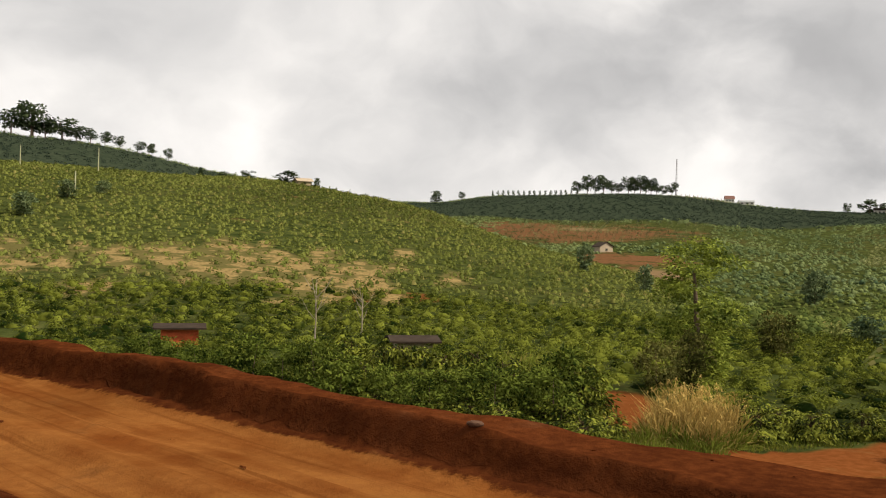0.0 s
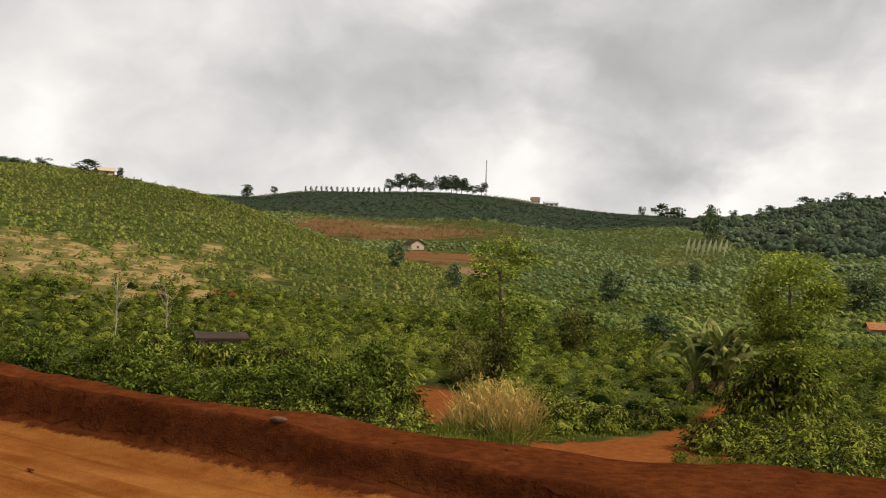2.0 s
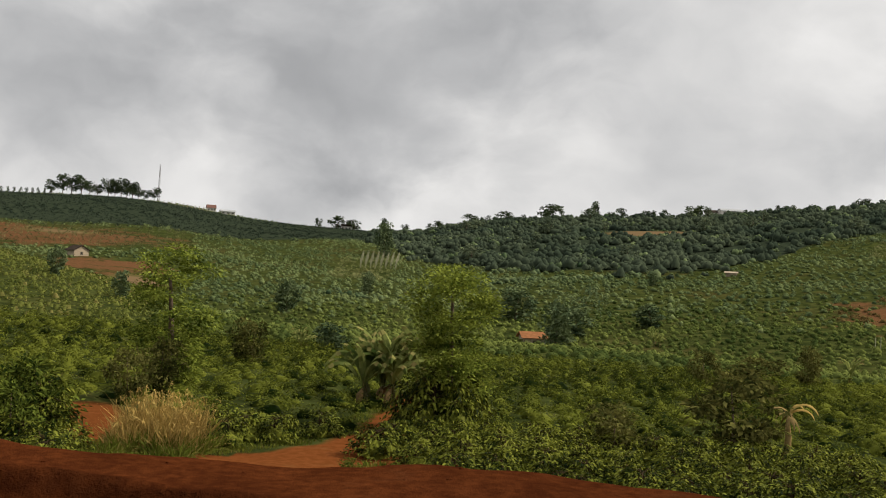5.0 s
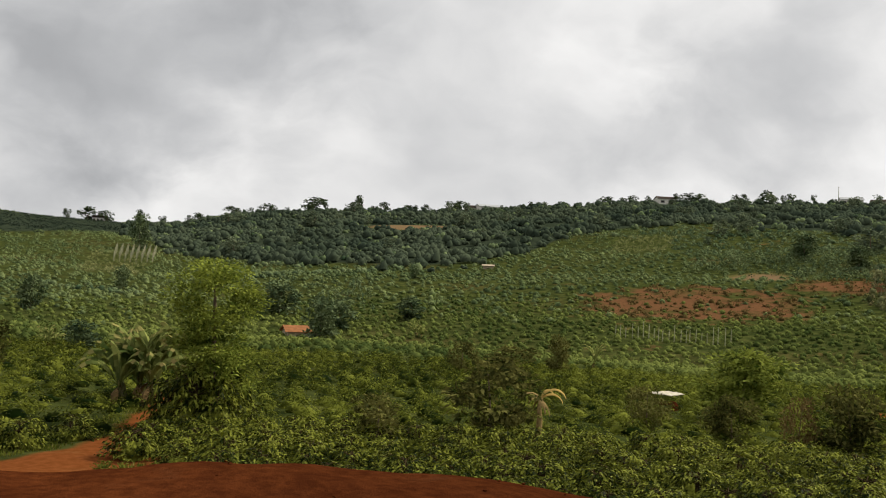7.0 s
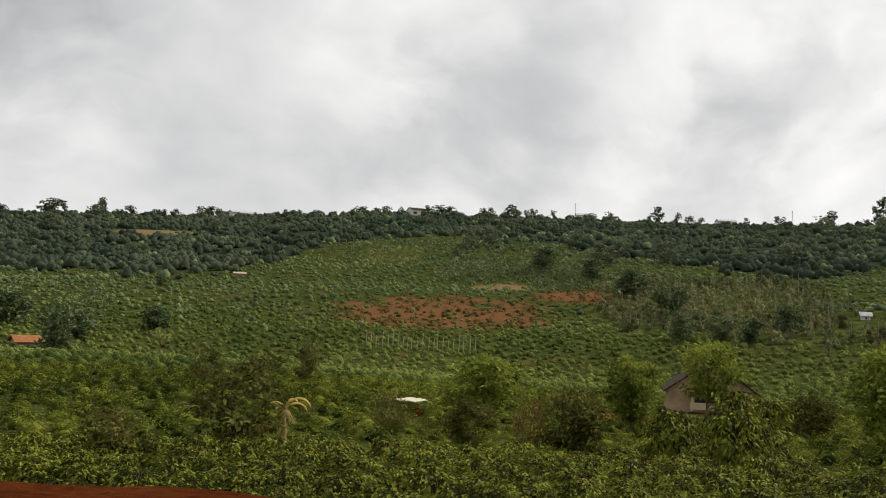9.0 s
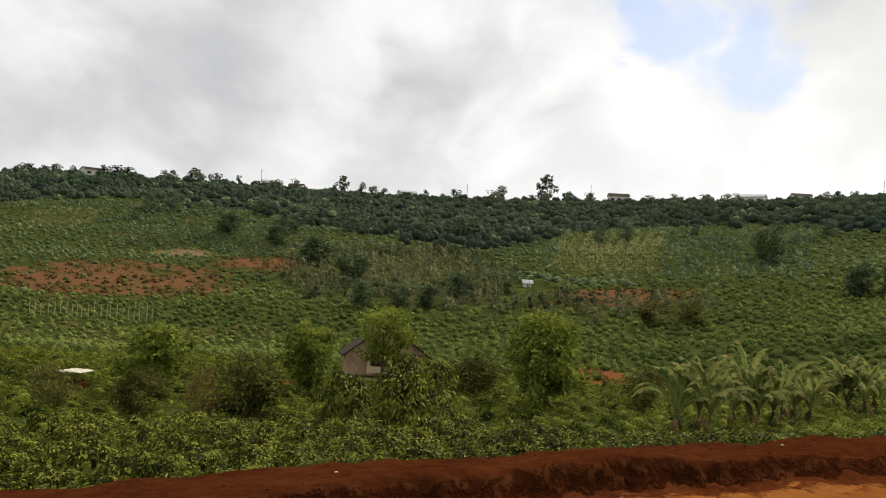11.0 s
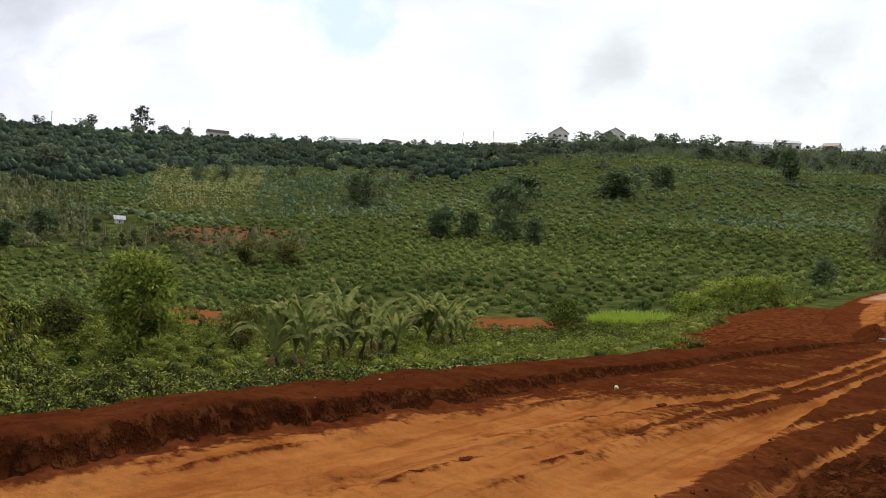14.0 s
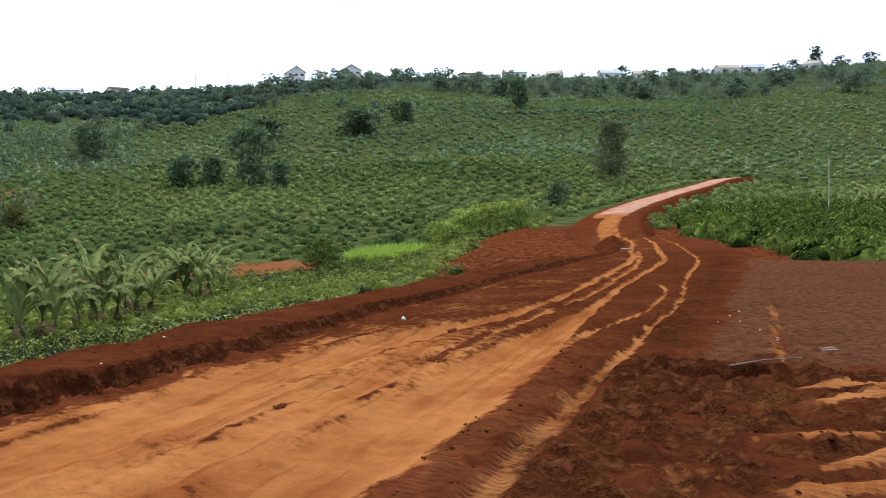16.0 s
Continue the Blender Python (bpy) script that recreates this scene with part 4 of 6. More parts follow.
rng = np.random.default_rng(11)
YARD = [(67.0, 11.0, 2.8), (46.8, 22.3, 2.2), (44.6, 21.2, 1.6), (78.0, 13.0, 2.6), (73.5, 12.2, 2.4), (72.0, -3.6, 3.2), (71.0, -9.4, 3.2), (70.6, -13.2, 3.0), (58.0, 23.4, 4.6), (54.0, 21.8, 3.4), (51.0, 20.4, 2.6), (47.6, 19.2, 2.0), (57.0, 19.0, 2.5), (36.7, 29.6, 1.3), (-18.7, 46.3, 1.8), (-7.1, 48.2, 1.8), (63.4, 114.9, 3.0), (12.0, 258.8, 6.0), (165.6, 41.2, 2.0), (160.0, 39.8, 5.5), (150.5, 37.4, 5.0), (71.0, -15.7, 1.5), (67.1, -25.6, 4.0), (3.5, 27.2, 1.7), (12.9, 28.2, 0.9), (13.9, 35.0, 1.2)]


def allowed(x, y):
    """Where coffee stands: not on road, tracks, yards or bare soil."""
    u, v = to_uv(x, y)
    ok = (v > 17.6 + shift(u) + 0.4 * np.sin(u) - 9.0 * smooth((u - 10) / 16)) | (u < -58) | (u > 40) | ((u > 29) & (v < shift(u) - 1.5))
    az, d = np.degrees(np.arctan2(x, y)), np.hypot(x, y)
    ok &= ~((az > 4.5) & (az < 22.3) & (d < 25.8))
    ok &= (off_line(x, y, TRACK) > np.where((y < 27) & (x < 9), 1.75, 1.15)) & (off_line(x, y, LANE) > 1.1)
    ok &= ~((climb_dist(x, y) < np.where(u < 56, 5.2, 3.3)) & (u > 30))
    ok &= ~((v < 3) & (u > -60) & (u < 29))
    for cx_, cy_, r in YARD:
        ok &= np.hypot(x - cx_, y - cy_) > r
    keep = np.ones(np.shape(x))
    keep = keep - 0.95 * blot(x, y, BARE)
    keep = keep - 0.48 * blot(x, y, PALE) - 0.2 * blot(x, y, RED) - 0.9 * blot(x, y, LUSH)
    return ok & (rng.uniform(size=np.shape(x)) < keep)


def rows(d0, d1, step, jitter, az0=-36, az1=139, lane=1.0):
    """Planting places on wavy rows between two distances from the origin."""
    n = int(d1 / step / 0.7) + 1
    a, b = np.meshgrid(np.arange(-n, n + 1), np.arange(-n, n + 1))
    x, y = a.ravel() * step * lane, b.ravel() * step * 0.9 / lane
    x, y = x * 0.86 + y * 0.5, -x * 0.5 + y * 0.86
    x = x + rng.normal(size=len(x)) * jitter + 0.6 * np.sin(y * 0.11)
    y = y + rng.normal(size=len(y)) * jitter + 0.6 * np.sin(x * 0.09)
    d, az = np.hypot(x, y), np.degrees(np.arctan2(x, y))
    sel = (d > d0) & (d <= d1) & (az > az0) & (az < az1)
    x, y = x[sel], y[sel]
    ok = allowed(x, y)
    return x[ok], y[ok]


# bushes nearest the road, each a thing of its own
NEAR = 30.0
bush_kinds = []
for k in range(6):
    root = tagged(new("coffee_bush"), "glossy green coffee bush in the field below the road", "coffee bush", "coffee field", "")
    foliage, wood = coffee(rng, 170, 3, 1.0, 0.118, 0.050)
    foliage = join([foliage, dome(rng, 0.85, 0.52, 0.66)])
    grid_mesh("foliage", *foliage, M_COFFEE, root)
    grid_mesh("stem", *wood, M_STEM, root)
    bush_kinds.append(root)
bx, by = rows(12, NEAR, 1.26, 0.2, lane=0.85)
order = np.argsort(np.hypot(bx, by))
for n_, i in enumerate(order):
    size = rng.uniform(0.95, 1.25)
    mat = Matrix.LocRotScale((bx[i], by[i], float(land(bx[i], by[i])) - 0.05), Euler((0, 0, rng.uniform(0, 6.28))), (size * 0.98, size * 0.98, size * rng.uniform(0.62, 0.78)))
    if n_ < 6:
        bush_kinds[n_].matrix_basis = mat
    elif n_ < 300:
        copy_thing(bush_kinds[n_ % 6], Matrix(mat)).matrix_basis = mat


def stuff(name, protos, x, y, mat, lo, hi, label, category, z_off=0.0, skew=1.6, flat=1.0):
    places = np.stack([x, y, land(x, y) + z_off], 1)
    v, f = spread([(pv * [1, 1, flat], pf) for pv, pf in protos], places, lo + (hi - lo) * rng.uniform(0, 1, len(x)) ** skew, rng.uniform(0, 6.28, len(x)))
    return tagged(grid_mesh(name, v, f, mat), label, category, kind="stuff")


# young orchards: bearings, near and far distance, columns, plants in a column
ORCHARDS = [(77.9, 83.4, 194, 290, 9, 11), (17.2, 20.2, 250, 325, 8, 7), (47.8, 50.6, 282, 314, 7, 6), (-3.0, 8.6, 285, 372, 26, 9)]


def in_orchard(x, y):
    a, d = np.degrees(np.arctan2(x, y)), np.hypot(x, y)
    return np.any([(a > a0 - 0.2) & (a < a1 + 0.2) & (d > d0 - 3) & (d < d1 + 3) for a0, a1, d0, d1, _, _ in ORCHARDS], axis=0)


# the belt of spindly saplings on the lower slope: bearing, near and far edge
BELT = [(61.5, 168, 215), (64, 152, 236), (66, 150, 236), (70, 143, 230), (73, 139, 214), (75.5, 137, 184), (78, 135, 156), (81, 133, 150), (84, 133, 149), (87, 139, 150)]


def in_belt(x, y):
    a, d = np.degrees(np.arctan2(x, y)), np.hypot(x, y)
    q = d + 4 * np.sin(a * 2.3) + 3 * np.sin(a * 5.1)
    return (a > 61.5) & (a < 87) & (q > knots(a, [(b, n_) for b, n_, _ in BELT])) & (q < knots(a, [(b, f_) for b, _, f_ in BELT]))


left_over = order[300:]
mx_, my_ = rows(NEAR, 72, 1.42, 0.2, lane=0.85)
mx_, my_ = np.concatenate([mx_, bx[left_over]]), np.concatenate([my_, by[left_over]])
mu_, mv_ = to_uv(mx_, my_)
beyond = (mu_ > 29) & (mv_ < shift(mu_) + 1.0)
mid_protos = [join([coffee(rng, 28, 2, 1.0, 0.185, 0.076)[0], dome(rng, 0.9, 0.56, 0.60, 3)]) for _ in range(8)]
close_protos = [join([coffee(rng, 46, 2, 1.0, 0.140, 0.060)[0], dome(rng, 0.9, 0.56, 0.60, 3)]) for _ in range(6)]
close_by = (np.hypot(mx_, my_) < 46) & ~beyond
outer = ~close_by & ~beyond
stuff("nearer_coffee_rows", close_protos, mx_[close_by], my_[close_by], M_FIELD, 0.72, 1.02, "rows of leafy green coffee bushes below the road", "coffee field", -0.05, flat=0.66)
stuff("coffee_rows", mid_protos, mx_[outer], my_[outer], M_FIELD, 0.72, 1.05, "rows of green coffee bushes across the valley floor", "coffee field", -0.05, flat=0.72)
# darker leaf material here puts the shade on this coffee into colour
stuff("shaded_coffee_rows", mid_protos, mx_[beyond], my_[beyond], M_HEDGE, 1.0, 1.5, "dense coffee beyond the bend, shade put into its darker leaves", "coffee field", -0.05, flat=0.95)
fx, fy = rows(72, 205, 1.8, 0.55, az0=7)
sx, sy = rows(72, 205, 1.42, 0.34, az1=7)
blend = rng.uniform(size=len(fx)) > smooth((np.hypot(fx, fy) - 135) / 70)
blend = blend & ~in_orchard(fx, fy) & ~in_belt(fx, fy)
fx, fy = fx[blend], fy[blend]
far_protos = [bush(rng, 20, 0.22, 0.13, 0.58, 0.50, 0.76) for _ in range(8)]
mixed = np.random.default_rng(404)
brown = (blot(fx, fy, RED) * (1 + mixed.normal(size=len(fx)) * 0.4) > 0.6) & (np.hypot(fx, fy) > 100)
stuff("rusty_field_bushes", far_protos, fx[brown], fy[brown], M_RUST, 0.7, 1.3, "brown scrubby bushes over bare red soil", "bushes")
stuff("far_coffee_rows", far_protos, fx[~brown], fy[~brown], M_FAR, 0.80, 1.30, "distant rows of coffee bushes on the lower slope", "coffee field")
low_protos = [bush(rng, 17, 0.31, 0.15) for _ in range(8)]
stuff("spur_coffee", low_protos, sx, sy, M_SPUR, 0.55, 1.05, "sunlit coffee bushes on the near hillside", "coffee field")
hx, hy = rows(135, 620, 2.75, 0.9)
hd = np.hypot(hx, hy)
blend = rng.uniform(size=len(hx)) < smooth((hd - 135) / 70) * (1 - 0.35 * smooth((hd - 260) / 60))
blend = blend & ~in_orchard(hx, hy) & ~in_belt(hx, hy)
hx, hy = hx[blend], hy[blend]
hd, ha = np.hypot(hx, hy), np.degrees(np.arctan2(hx, hy))
seen = hd < knots(np.clip(ha, -60, 200), RIDGE_FAR) * 1.06
hx, hy, hd, ha = hx[seen], hy[seen], hd[seen], ha[seen]
hill_protos = [bush(rng, 11, 0.40, 0.22) for _ in range(10)]
wood_protos = [canopy(rng, 16) for _ in range(10)]
sapling_protos = [clump(rng, 46, 1.0, 0.26, 0.15, 1.0) for _ in range(8)]
sp = (ha < -6) & (hd < 205)
share = hd / knots(np.clip(ha, -60, 200), RIDGE_FAR)
in_wood = (wood_share(hx, hy) + 0.012 * mixed.normal(size=len(hx)) > 0) & ~sp & (share < 0.97) & (blot(hx, hy, BARE) < 0.3)
gardens = ~in_wood & ~sp & (ha > 97) & (share + 0.03 * mixed.normal(size=len(hx)) > 0.72) & (share < 0.92)
plantation = in_wood & (ha < 19) & (rng.uniform(size=len(hx)) < 0.75)
wooded = in_wood & (ha >= 19) & (rng.uniform(size=len(hx)) < 0.46 - 0.20 * (share > 0.9)) & ~((ha > 97) & (share > 0.88))
# parcels of other growth over the slopes
waver = 0.02 * np.sin(hx * 0.05) + 0.015 * np.sin(hy * 0.07 + 1.0)
copse = ~sp & ~in_wood & (((ha > 28) & (ha < 33.5) & (share > 0.235) & (share < 0.36)) | ((ha > 52) & (ha < 62) & (share + waver > 0.42) & (share < 0.50))) & (rng.uniform(size=len(hx)) < 0.35)
brown = ~sp & ~in_wood & (blot(hx, hy, RED) * (1 + mixed.normal(size=len(hx)) * 0.4) > 0.45) & (ha > 20)
copse = copse & ~brown
rest = ~sp & ~in_wood & ~gardens & ~copse & ~brown
deep = rest & (((ha > 77) & (ha < 92) & (share + waver > 0.38)) | ((ha > 49) & (ha < 62) & (share + waver > 0.5)))
rest = rest & ~deep
stuff("ridge_plantation", hill_protos, hx[plantation], hy[plantation], M_RIDGE, 1.0, 1.7, "even plantation rows below the ridge, cloud shade in their dark leaves", "plantation")
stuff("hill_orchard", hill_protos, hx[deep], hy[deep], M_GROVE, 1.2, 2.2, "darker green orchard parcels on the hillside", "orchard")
stuff("rusty_hill_bushes", hill_protos, hx[brown], hy[brown], M_RUST, 0.9, 1.6, "brown scrubby bushes on the red hillside", "bushes")
stuff("spur_top_coffee", hill_protos, hx[sp], hy[sp], M_SPUR, 0.8, 1.5, "sunlit low bushes along the top of the near hill", "hillside bushes")
closer = rest & (hd < 290)
fine_protos = [bush(rng, 12, 0.28, 0.16, 0.58, 0.50, 0.76) for _ in range(10)]
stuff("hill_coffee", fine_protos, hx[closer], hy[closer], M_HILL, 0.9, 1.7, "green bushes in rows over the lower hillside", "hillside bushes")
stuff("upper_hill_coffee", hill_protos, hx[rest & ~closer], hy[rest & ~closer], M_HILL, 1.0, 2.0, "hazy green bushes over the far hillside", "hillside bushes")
for n_, (a0, a1, d0, d1, n_a, n_d) in enumerate(ORCHARDS):
    oa, od = np.meshgrid(np.linspace(a0, a1, n_a), np.linspace(0, 1, n_d))
    oa = oa + 0.6 * (od - 0.5) + mixed.normal(size=oa.shape) * 0.05
    od = d0 + (d1 - d0) * od + mixed.normal(size=od.shape) * 0.8
    ox, oy = (od * np.sin(np.radians(oa))).ravel(), (od * np.cos(np.radians(oa))).ravel()
    stuff("young_orchard", sapling_protos, ox, oy, M_SCRUB if n_ == 3 else M_YOUNG, 1.1 + 0.4 * (n_ == 0), 1.6 + 0.6 * (n_ == 0), "pale young trees in straight rows on the hillside", "orchard")
# hedgerows and lines of young trees between the parcels
line_x, line_y = [], []
for k in range(34):
    a0, q0 = rng.uniform(14, 122), rng.uniform(0.36, 0.93)
    run_, tilt_ = rng.uniform(3, 11), rng.uniform(-0.09, 0.09)
    m_ = int(run_ * 5)
    t_ = np.linspace(0, 1, m_)
    a_ = a0 + run_ * t_ + rng.normal(size=m_) * 0.12
    d_ = knots(np.clip(a_, -60, 200), RIDGE_FAR) * (q0 + tilt_ * t_ + rng.normal(size=m_) * 0.004)
    line_x.append(d_ * np.sin(np.radians(a_)))
    line_y.append(d_ * np.cos(np.radians(a_)))
line_x, line_y = np.concatenate(line_x), np.concatenate(line_y)
open_ = (np.hypot(line_x, line_y) > 120) & (climb_dist(line_x, line_y) > 14)
stuff("hill_hedgerows", fine_protos, line_x[open_], line_y[open_], M_GROVE, 1.1, 2.4, "dark hedgerows and young trees between hillside fields", "hedgerow")
bx_, by_ = rows(128, 245, 2.5, 0.8, az0=61, az1=88)
belt = in_belt(bx_, by_)
bx_, by_ = bx_[belt], by_[belt]
kind_ = rng.uniform(size=len(bx_))
lean_protos = []
for k in range(8):
    v_, f_ = dome(rng, 1.0, 0.40, 0.62, 3)
    shift_ = np.array([rng.normal() * 0.22, rng.normal() * 0.22, rng.uniform(0.5, 1.0)])
    lean_protos.append(join([(v_, f_), (v_ * 0.8 + shift_, f_), clump(rng, 76, 1.0, 0.24, 0.15, rng.uniform(1.2, 1.9))]))
stuff("sapling_belt", lean_protos, bx_[kind_ < 0.72], by_[kind_ < 0.72], M_SCRUB, 0.9, 1.7, "pale grey-green spindly saplings crowded on the slope", "saplings")
stuff("dark_thicket", sapling_protos, bx_[kind_ > 0.80], by_[kind_ > 0.80], M_GROVE, 1.0, 2.1, "darker leafy bushes among the spindly saplings", "thicket")
stems = []
for x, y in zip(bx_[::4], by_[::4]):
    z, h = float(land(x, y)), rng.uniform(1.8, 3.6)
    stems.append(tube([(x, y, z - 0.1), (x + rng.normal() * 0.12, y, z + h * 0.6), (x + rng.normal() * 0.25, y, z + h)], [0.05, 0.04, 0.02], 4))
tagged(grid_mesh("sapling_stems", *join(stems), M_PALE_BARK), "pale thin stems of the crowded saplings", "saplings", kind="stuff")
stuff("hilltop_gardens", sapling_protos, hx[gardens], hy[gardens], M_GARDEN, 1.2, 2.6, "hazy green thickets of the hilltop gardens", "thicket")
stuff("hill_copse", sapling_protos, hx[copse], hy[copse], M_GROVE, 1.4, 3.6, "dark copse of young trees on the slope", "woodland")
lighter = wooded & (mixed.uniform(size=len(hx)) < 0.16)
wooded = wooded & ~lighter
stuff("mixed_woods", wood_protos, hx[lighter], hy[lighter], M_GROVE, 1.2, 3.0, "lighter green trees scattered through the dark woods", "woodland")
stuff("upper_woods", wood_protos, hx[wooded], hy[wooded], M_FOREST, 1.5, 3.6, "scrub and woodland below the ridge, cloud shade in its dark green", "woodland", skew=0.9)


def tree_kind(name, label, category, group, mat, bark, seed, trunk=0.35, spread_w=0.42, clumps=16, per=42, leaf_len=0.075, leaf_w=0.04, top=1.0, low=0.3, limbs=5, lean=0.05, peak=0.5):
    """A tree one metre high: a tapered trunk, limbs, and a crown of leaf clumps with gaps."""
    g = np.random.default_rng(seed)
    root = tagged(new(name), label, category, group)
    bend_ = g.normal(size=2) * lean
    pts = [(bend_[0] * q * q, bend_[1] * q * q, q * 0.86 - 0.03) for q in np.linspace(0, 1, 6)]
    grid_mesh("trunk", *tube(pts, np.linspace(0.022, 0.005, 6), 7), bark, root, True)
    base, axis = [], []
    centres = []
    for k in range(clumps):
        h = low + (top - low) * (k + g.uniform(0, 1)) / clumps
        rel = (h - low) / (top - low)
        flare = 0.4 + 0.6 * rel / peak if rel < peak else math.sqrt(max(0.06, 1 - ((rel - peak) / (1.06 - peak)) ** 2))
        wid = spread_w * flare * math.sqrt(g.uniform(0.08, 1.0))
        a = g.uniform(0, 6.28)
        centres.append((wid * math.cos(a) * 0.85, wid * math.sin(a) * 0.85, h * 0.95))
    for k, c in enumerate(centres):
        if k < limbs:
            h0 = max(0.12, c[2] * g.uniform(0.45, 0.75))
            q = [(0, 0, h0), (c[0] * 0.5, c[1] * 0.5, h0 * 0.45 + c[2] * 0.55), c]
            grid_mesh("limb", *tube(q, [0.010, 0.006, 0.003], 5), bark, root, True)
        r = g.uniform(0.09, 0.16) * (spread_w / 0.42)
        d = unit(g.normal(size=(per, 3)))
        base.append(np.array(c) + d * r * g.uniform(0.45, 1.0, (per, 1)) * [1.2, 1.2, 0.62])
        axis.append(d + [0, 0, 0.1] + g.normal(size=(per, 3)) * 0.5)
    grid_mesh("crown", *leaves(np.concatenate(base), np.concatenate(axis), leaf_len, leaf_w, g, 0.12), mat, root)
    return root


KINDS = {}


def plant(kind, x, y, h, w_ratio=1.0, sink=0.0, spin=None):
    """Stands a copy of a one-metre plant at its place; the first call moves the plant itself there."""
    root = kind[0]
    m_ = Matrix.LocRotScale((x, y, float(land(x, y)) - sink), Euler((0, 0, rng.uniform(0, 6.28) if spin is None else spin)), (h * w_ratio, h * w_ratio, h))
    if not KINDS.get(root.name):
        KINDS[root.name] = True
        root.matrix_basis = m_
        return root
    ob = copy_thing(root, Matrix())
    ob.matrix_basis = m_
    return ob


def stand(kinds, sites, grow=0.0, sink=0.0, width=1.0):
    for n_, (x, y, w, h) in enumerate(sites):
        k = kinds[n_ % len(kinds)]
        plant((k[0],), x, y, h + grow, np.clip((w / (h + grow)) / k[1], 0.45, 2.4) * width, sink)


def kinds_of(n_, w0, **kw):
    return [(tree_kind(seed=kw["seed0"] + i, **{a: b for a, b in kw.items() if a != "seed0"}, spread_w=w0 / 2), w0) for i in range(n_)]


RIDGE_TREES = kinds_of(3, 0.85, name="eucalyptus_tree", label="tall dark eucalyptus with airy crown on the ridge line", category="tree", group="ridge trees", mat=M_DARK, bark=M_BARK, seed0=40, clumps=16, per=44, leaf_len=0.10, leaf_w=0.06, low=0.34)
ROUND_TREES = kinds_of(3, 0.95, name="ridge_tree", label="small dark round-crowned tree on the skyline", category="tree", group="skyline trees", mat=M_DARK, bark=M_BARK, seed0=50, clumps=12, per=40, leaf_len=0.13, leaf_w=0.08, low=0.14)
MID_TREES = kinds_of(3, 0.9, name="field_tree", label="dark leafy tree standing among the coffee", category="tree", group="field trees", mat=M_GROVE, bark=M_BARK, seed0=60, clumps=22, per=64, leaf_len=0.095, leaf_w=0.06, low=0.10)
LIGHT_TREES = kinds_of(3, 0.9, name="shade_tree", label="fresh green shade tree with a loose crown", category="tree", group="shade trees", mat=M_SHADE, bark=M_BARK, seed0=70, clumps=40, per=100, leaf_len=0.060, leaf_w=0.033, low=0.22, limbs=9, peak=0.5)
SHRUBS = kinds_of(3, 1.1, name="shrub", label="dark rounded shrub rising above the coffee rows", category="shrub", group="shrubs", mat=M_SHRUB, bark=M_BARK, seed0=80, clumps=26, per=70, leaf_len=0.080, leaf_w=0.045, low=0.05)
RUST_SHRUBS = kinds_of(1, 1.1, name="rusty_shrub", label="brownish shrub among the green coffee bushes", category="shrub", group="shrubs", mat=M_RUST, bark=M_BARK, seed0=90, clumps=20, per=50, leaf_len=0.085, leaf_w=0.045, low=0.05)
HEDGE = kinds_of(2, 1.15, name="hedge_bush", label="dense deep green cassava bush in the roadside hedge", category="bush", group="roadside hedge", mat=M_HEDGE, bark=M_BARK, seed0=95, clumps=26, per=75, leaf_len=0.085, leaf_w=0.034, low=0.04)

stand(RIDGE_TREES, [(11.8, 615.0, 7.4, 7.4), (18.0, 615.1, 9.6, 11.0), (28.3, 615.0, 10.3, 11.0), (37.5, 614.6, 5.9, 5.9), (43.7, 614.2, 8.1, 10.3), (51.0, 613.6, 9.6, 11.0), (57.5, 613.0, 8.1, 9.6), (64.8, 612.2, 5.9, 5.2), (70.2, 611.5, 7.4, 7.4), (-59.4, 592.2, 4.3, 4.3), (23.0, 616.0, 8.0, 9.0), (33.0, 614.8, 7.0, 8.0), (47.5, 614.5, 7.5, 9.4), (54.3, 613.6, 7.0, 8.6), (61.0, 612.9, 7.0, 7.0)], 0.8, width=1.2)
stand(RIDGE_TREES, [(-186.4, 321.1, 11.1, 11.1), (-178.8, 328.4, 9.8, 6.7), (-171.2, 334.9, 4.5, 4.5), (-167.3, 338.3, 4.5, 4.1), (-163.5, 341.8, 3.6, 3.6), (-157.9, 347.6, 3.7, 3.2), (-154.7, 351.4, 4.1, 3.7), (-150.5, 357.3, 3.2, 3.7), (-191.0, 316.0, 8.0, 7.0), (-183.0, 324.5, 8.0, 5.5), (-175.0, 331.5, 6.0, 4.5), (-188.0, 325.0, 9.0, 5.0)], 1.2, width=1.35)
stand(ROUND_TREES, [(-69.8, 181.5, 1.6, 1.4), (-60.5, 182.6, 3.4, 1.0), (-52.7, 182.4, 6.2, 1.6), (-46.4, 181.2, 2.0, 1.3), (-65.2, 182.2, 2.3, 0.7)], 0.6)
stand(ROUND_TREES, [(-74.0, 579.6, 11.2, 6.3)], 1.0)
stand(ROUND_TREES, [(162.6, 567.2, 4.9, 4.2), (172.4, 560.4, 14.0, 6.3), (181.5, 554.1, 10.5, 4.9), (196.3, 544.2, 7.6, 6.9), (257.5, 503.3, 12.2, 3.4), (277.2, 488.5, 16.8, 6.7), (298.5, 470.9, 8.0, 8.0), (338.1, 432.4, 11.8, 5.2), (241.0, 515.0, 10.2, 3.4), (224.3, 526.2, 8.9, 2.7), (319.5, 451.6, 19.8, 2.6), (389.8, 367.6, 5.8, 2.9), (396.5, 357.4, 4.5, 2.9), (369.5, 395.4, 6.5, 2.3)], 1.6)
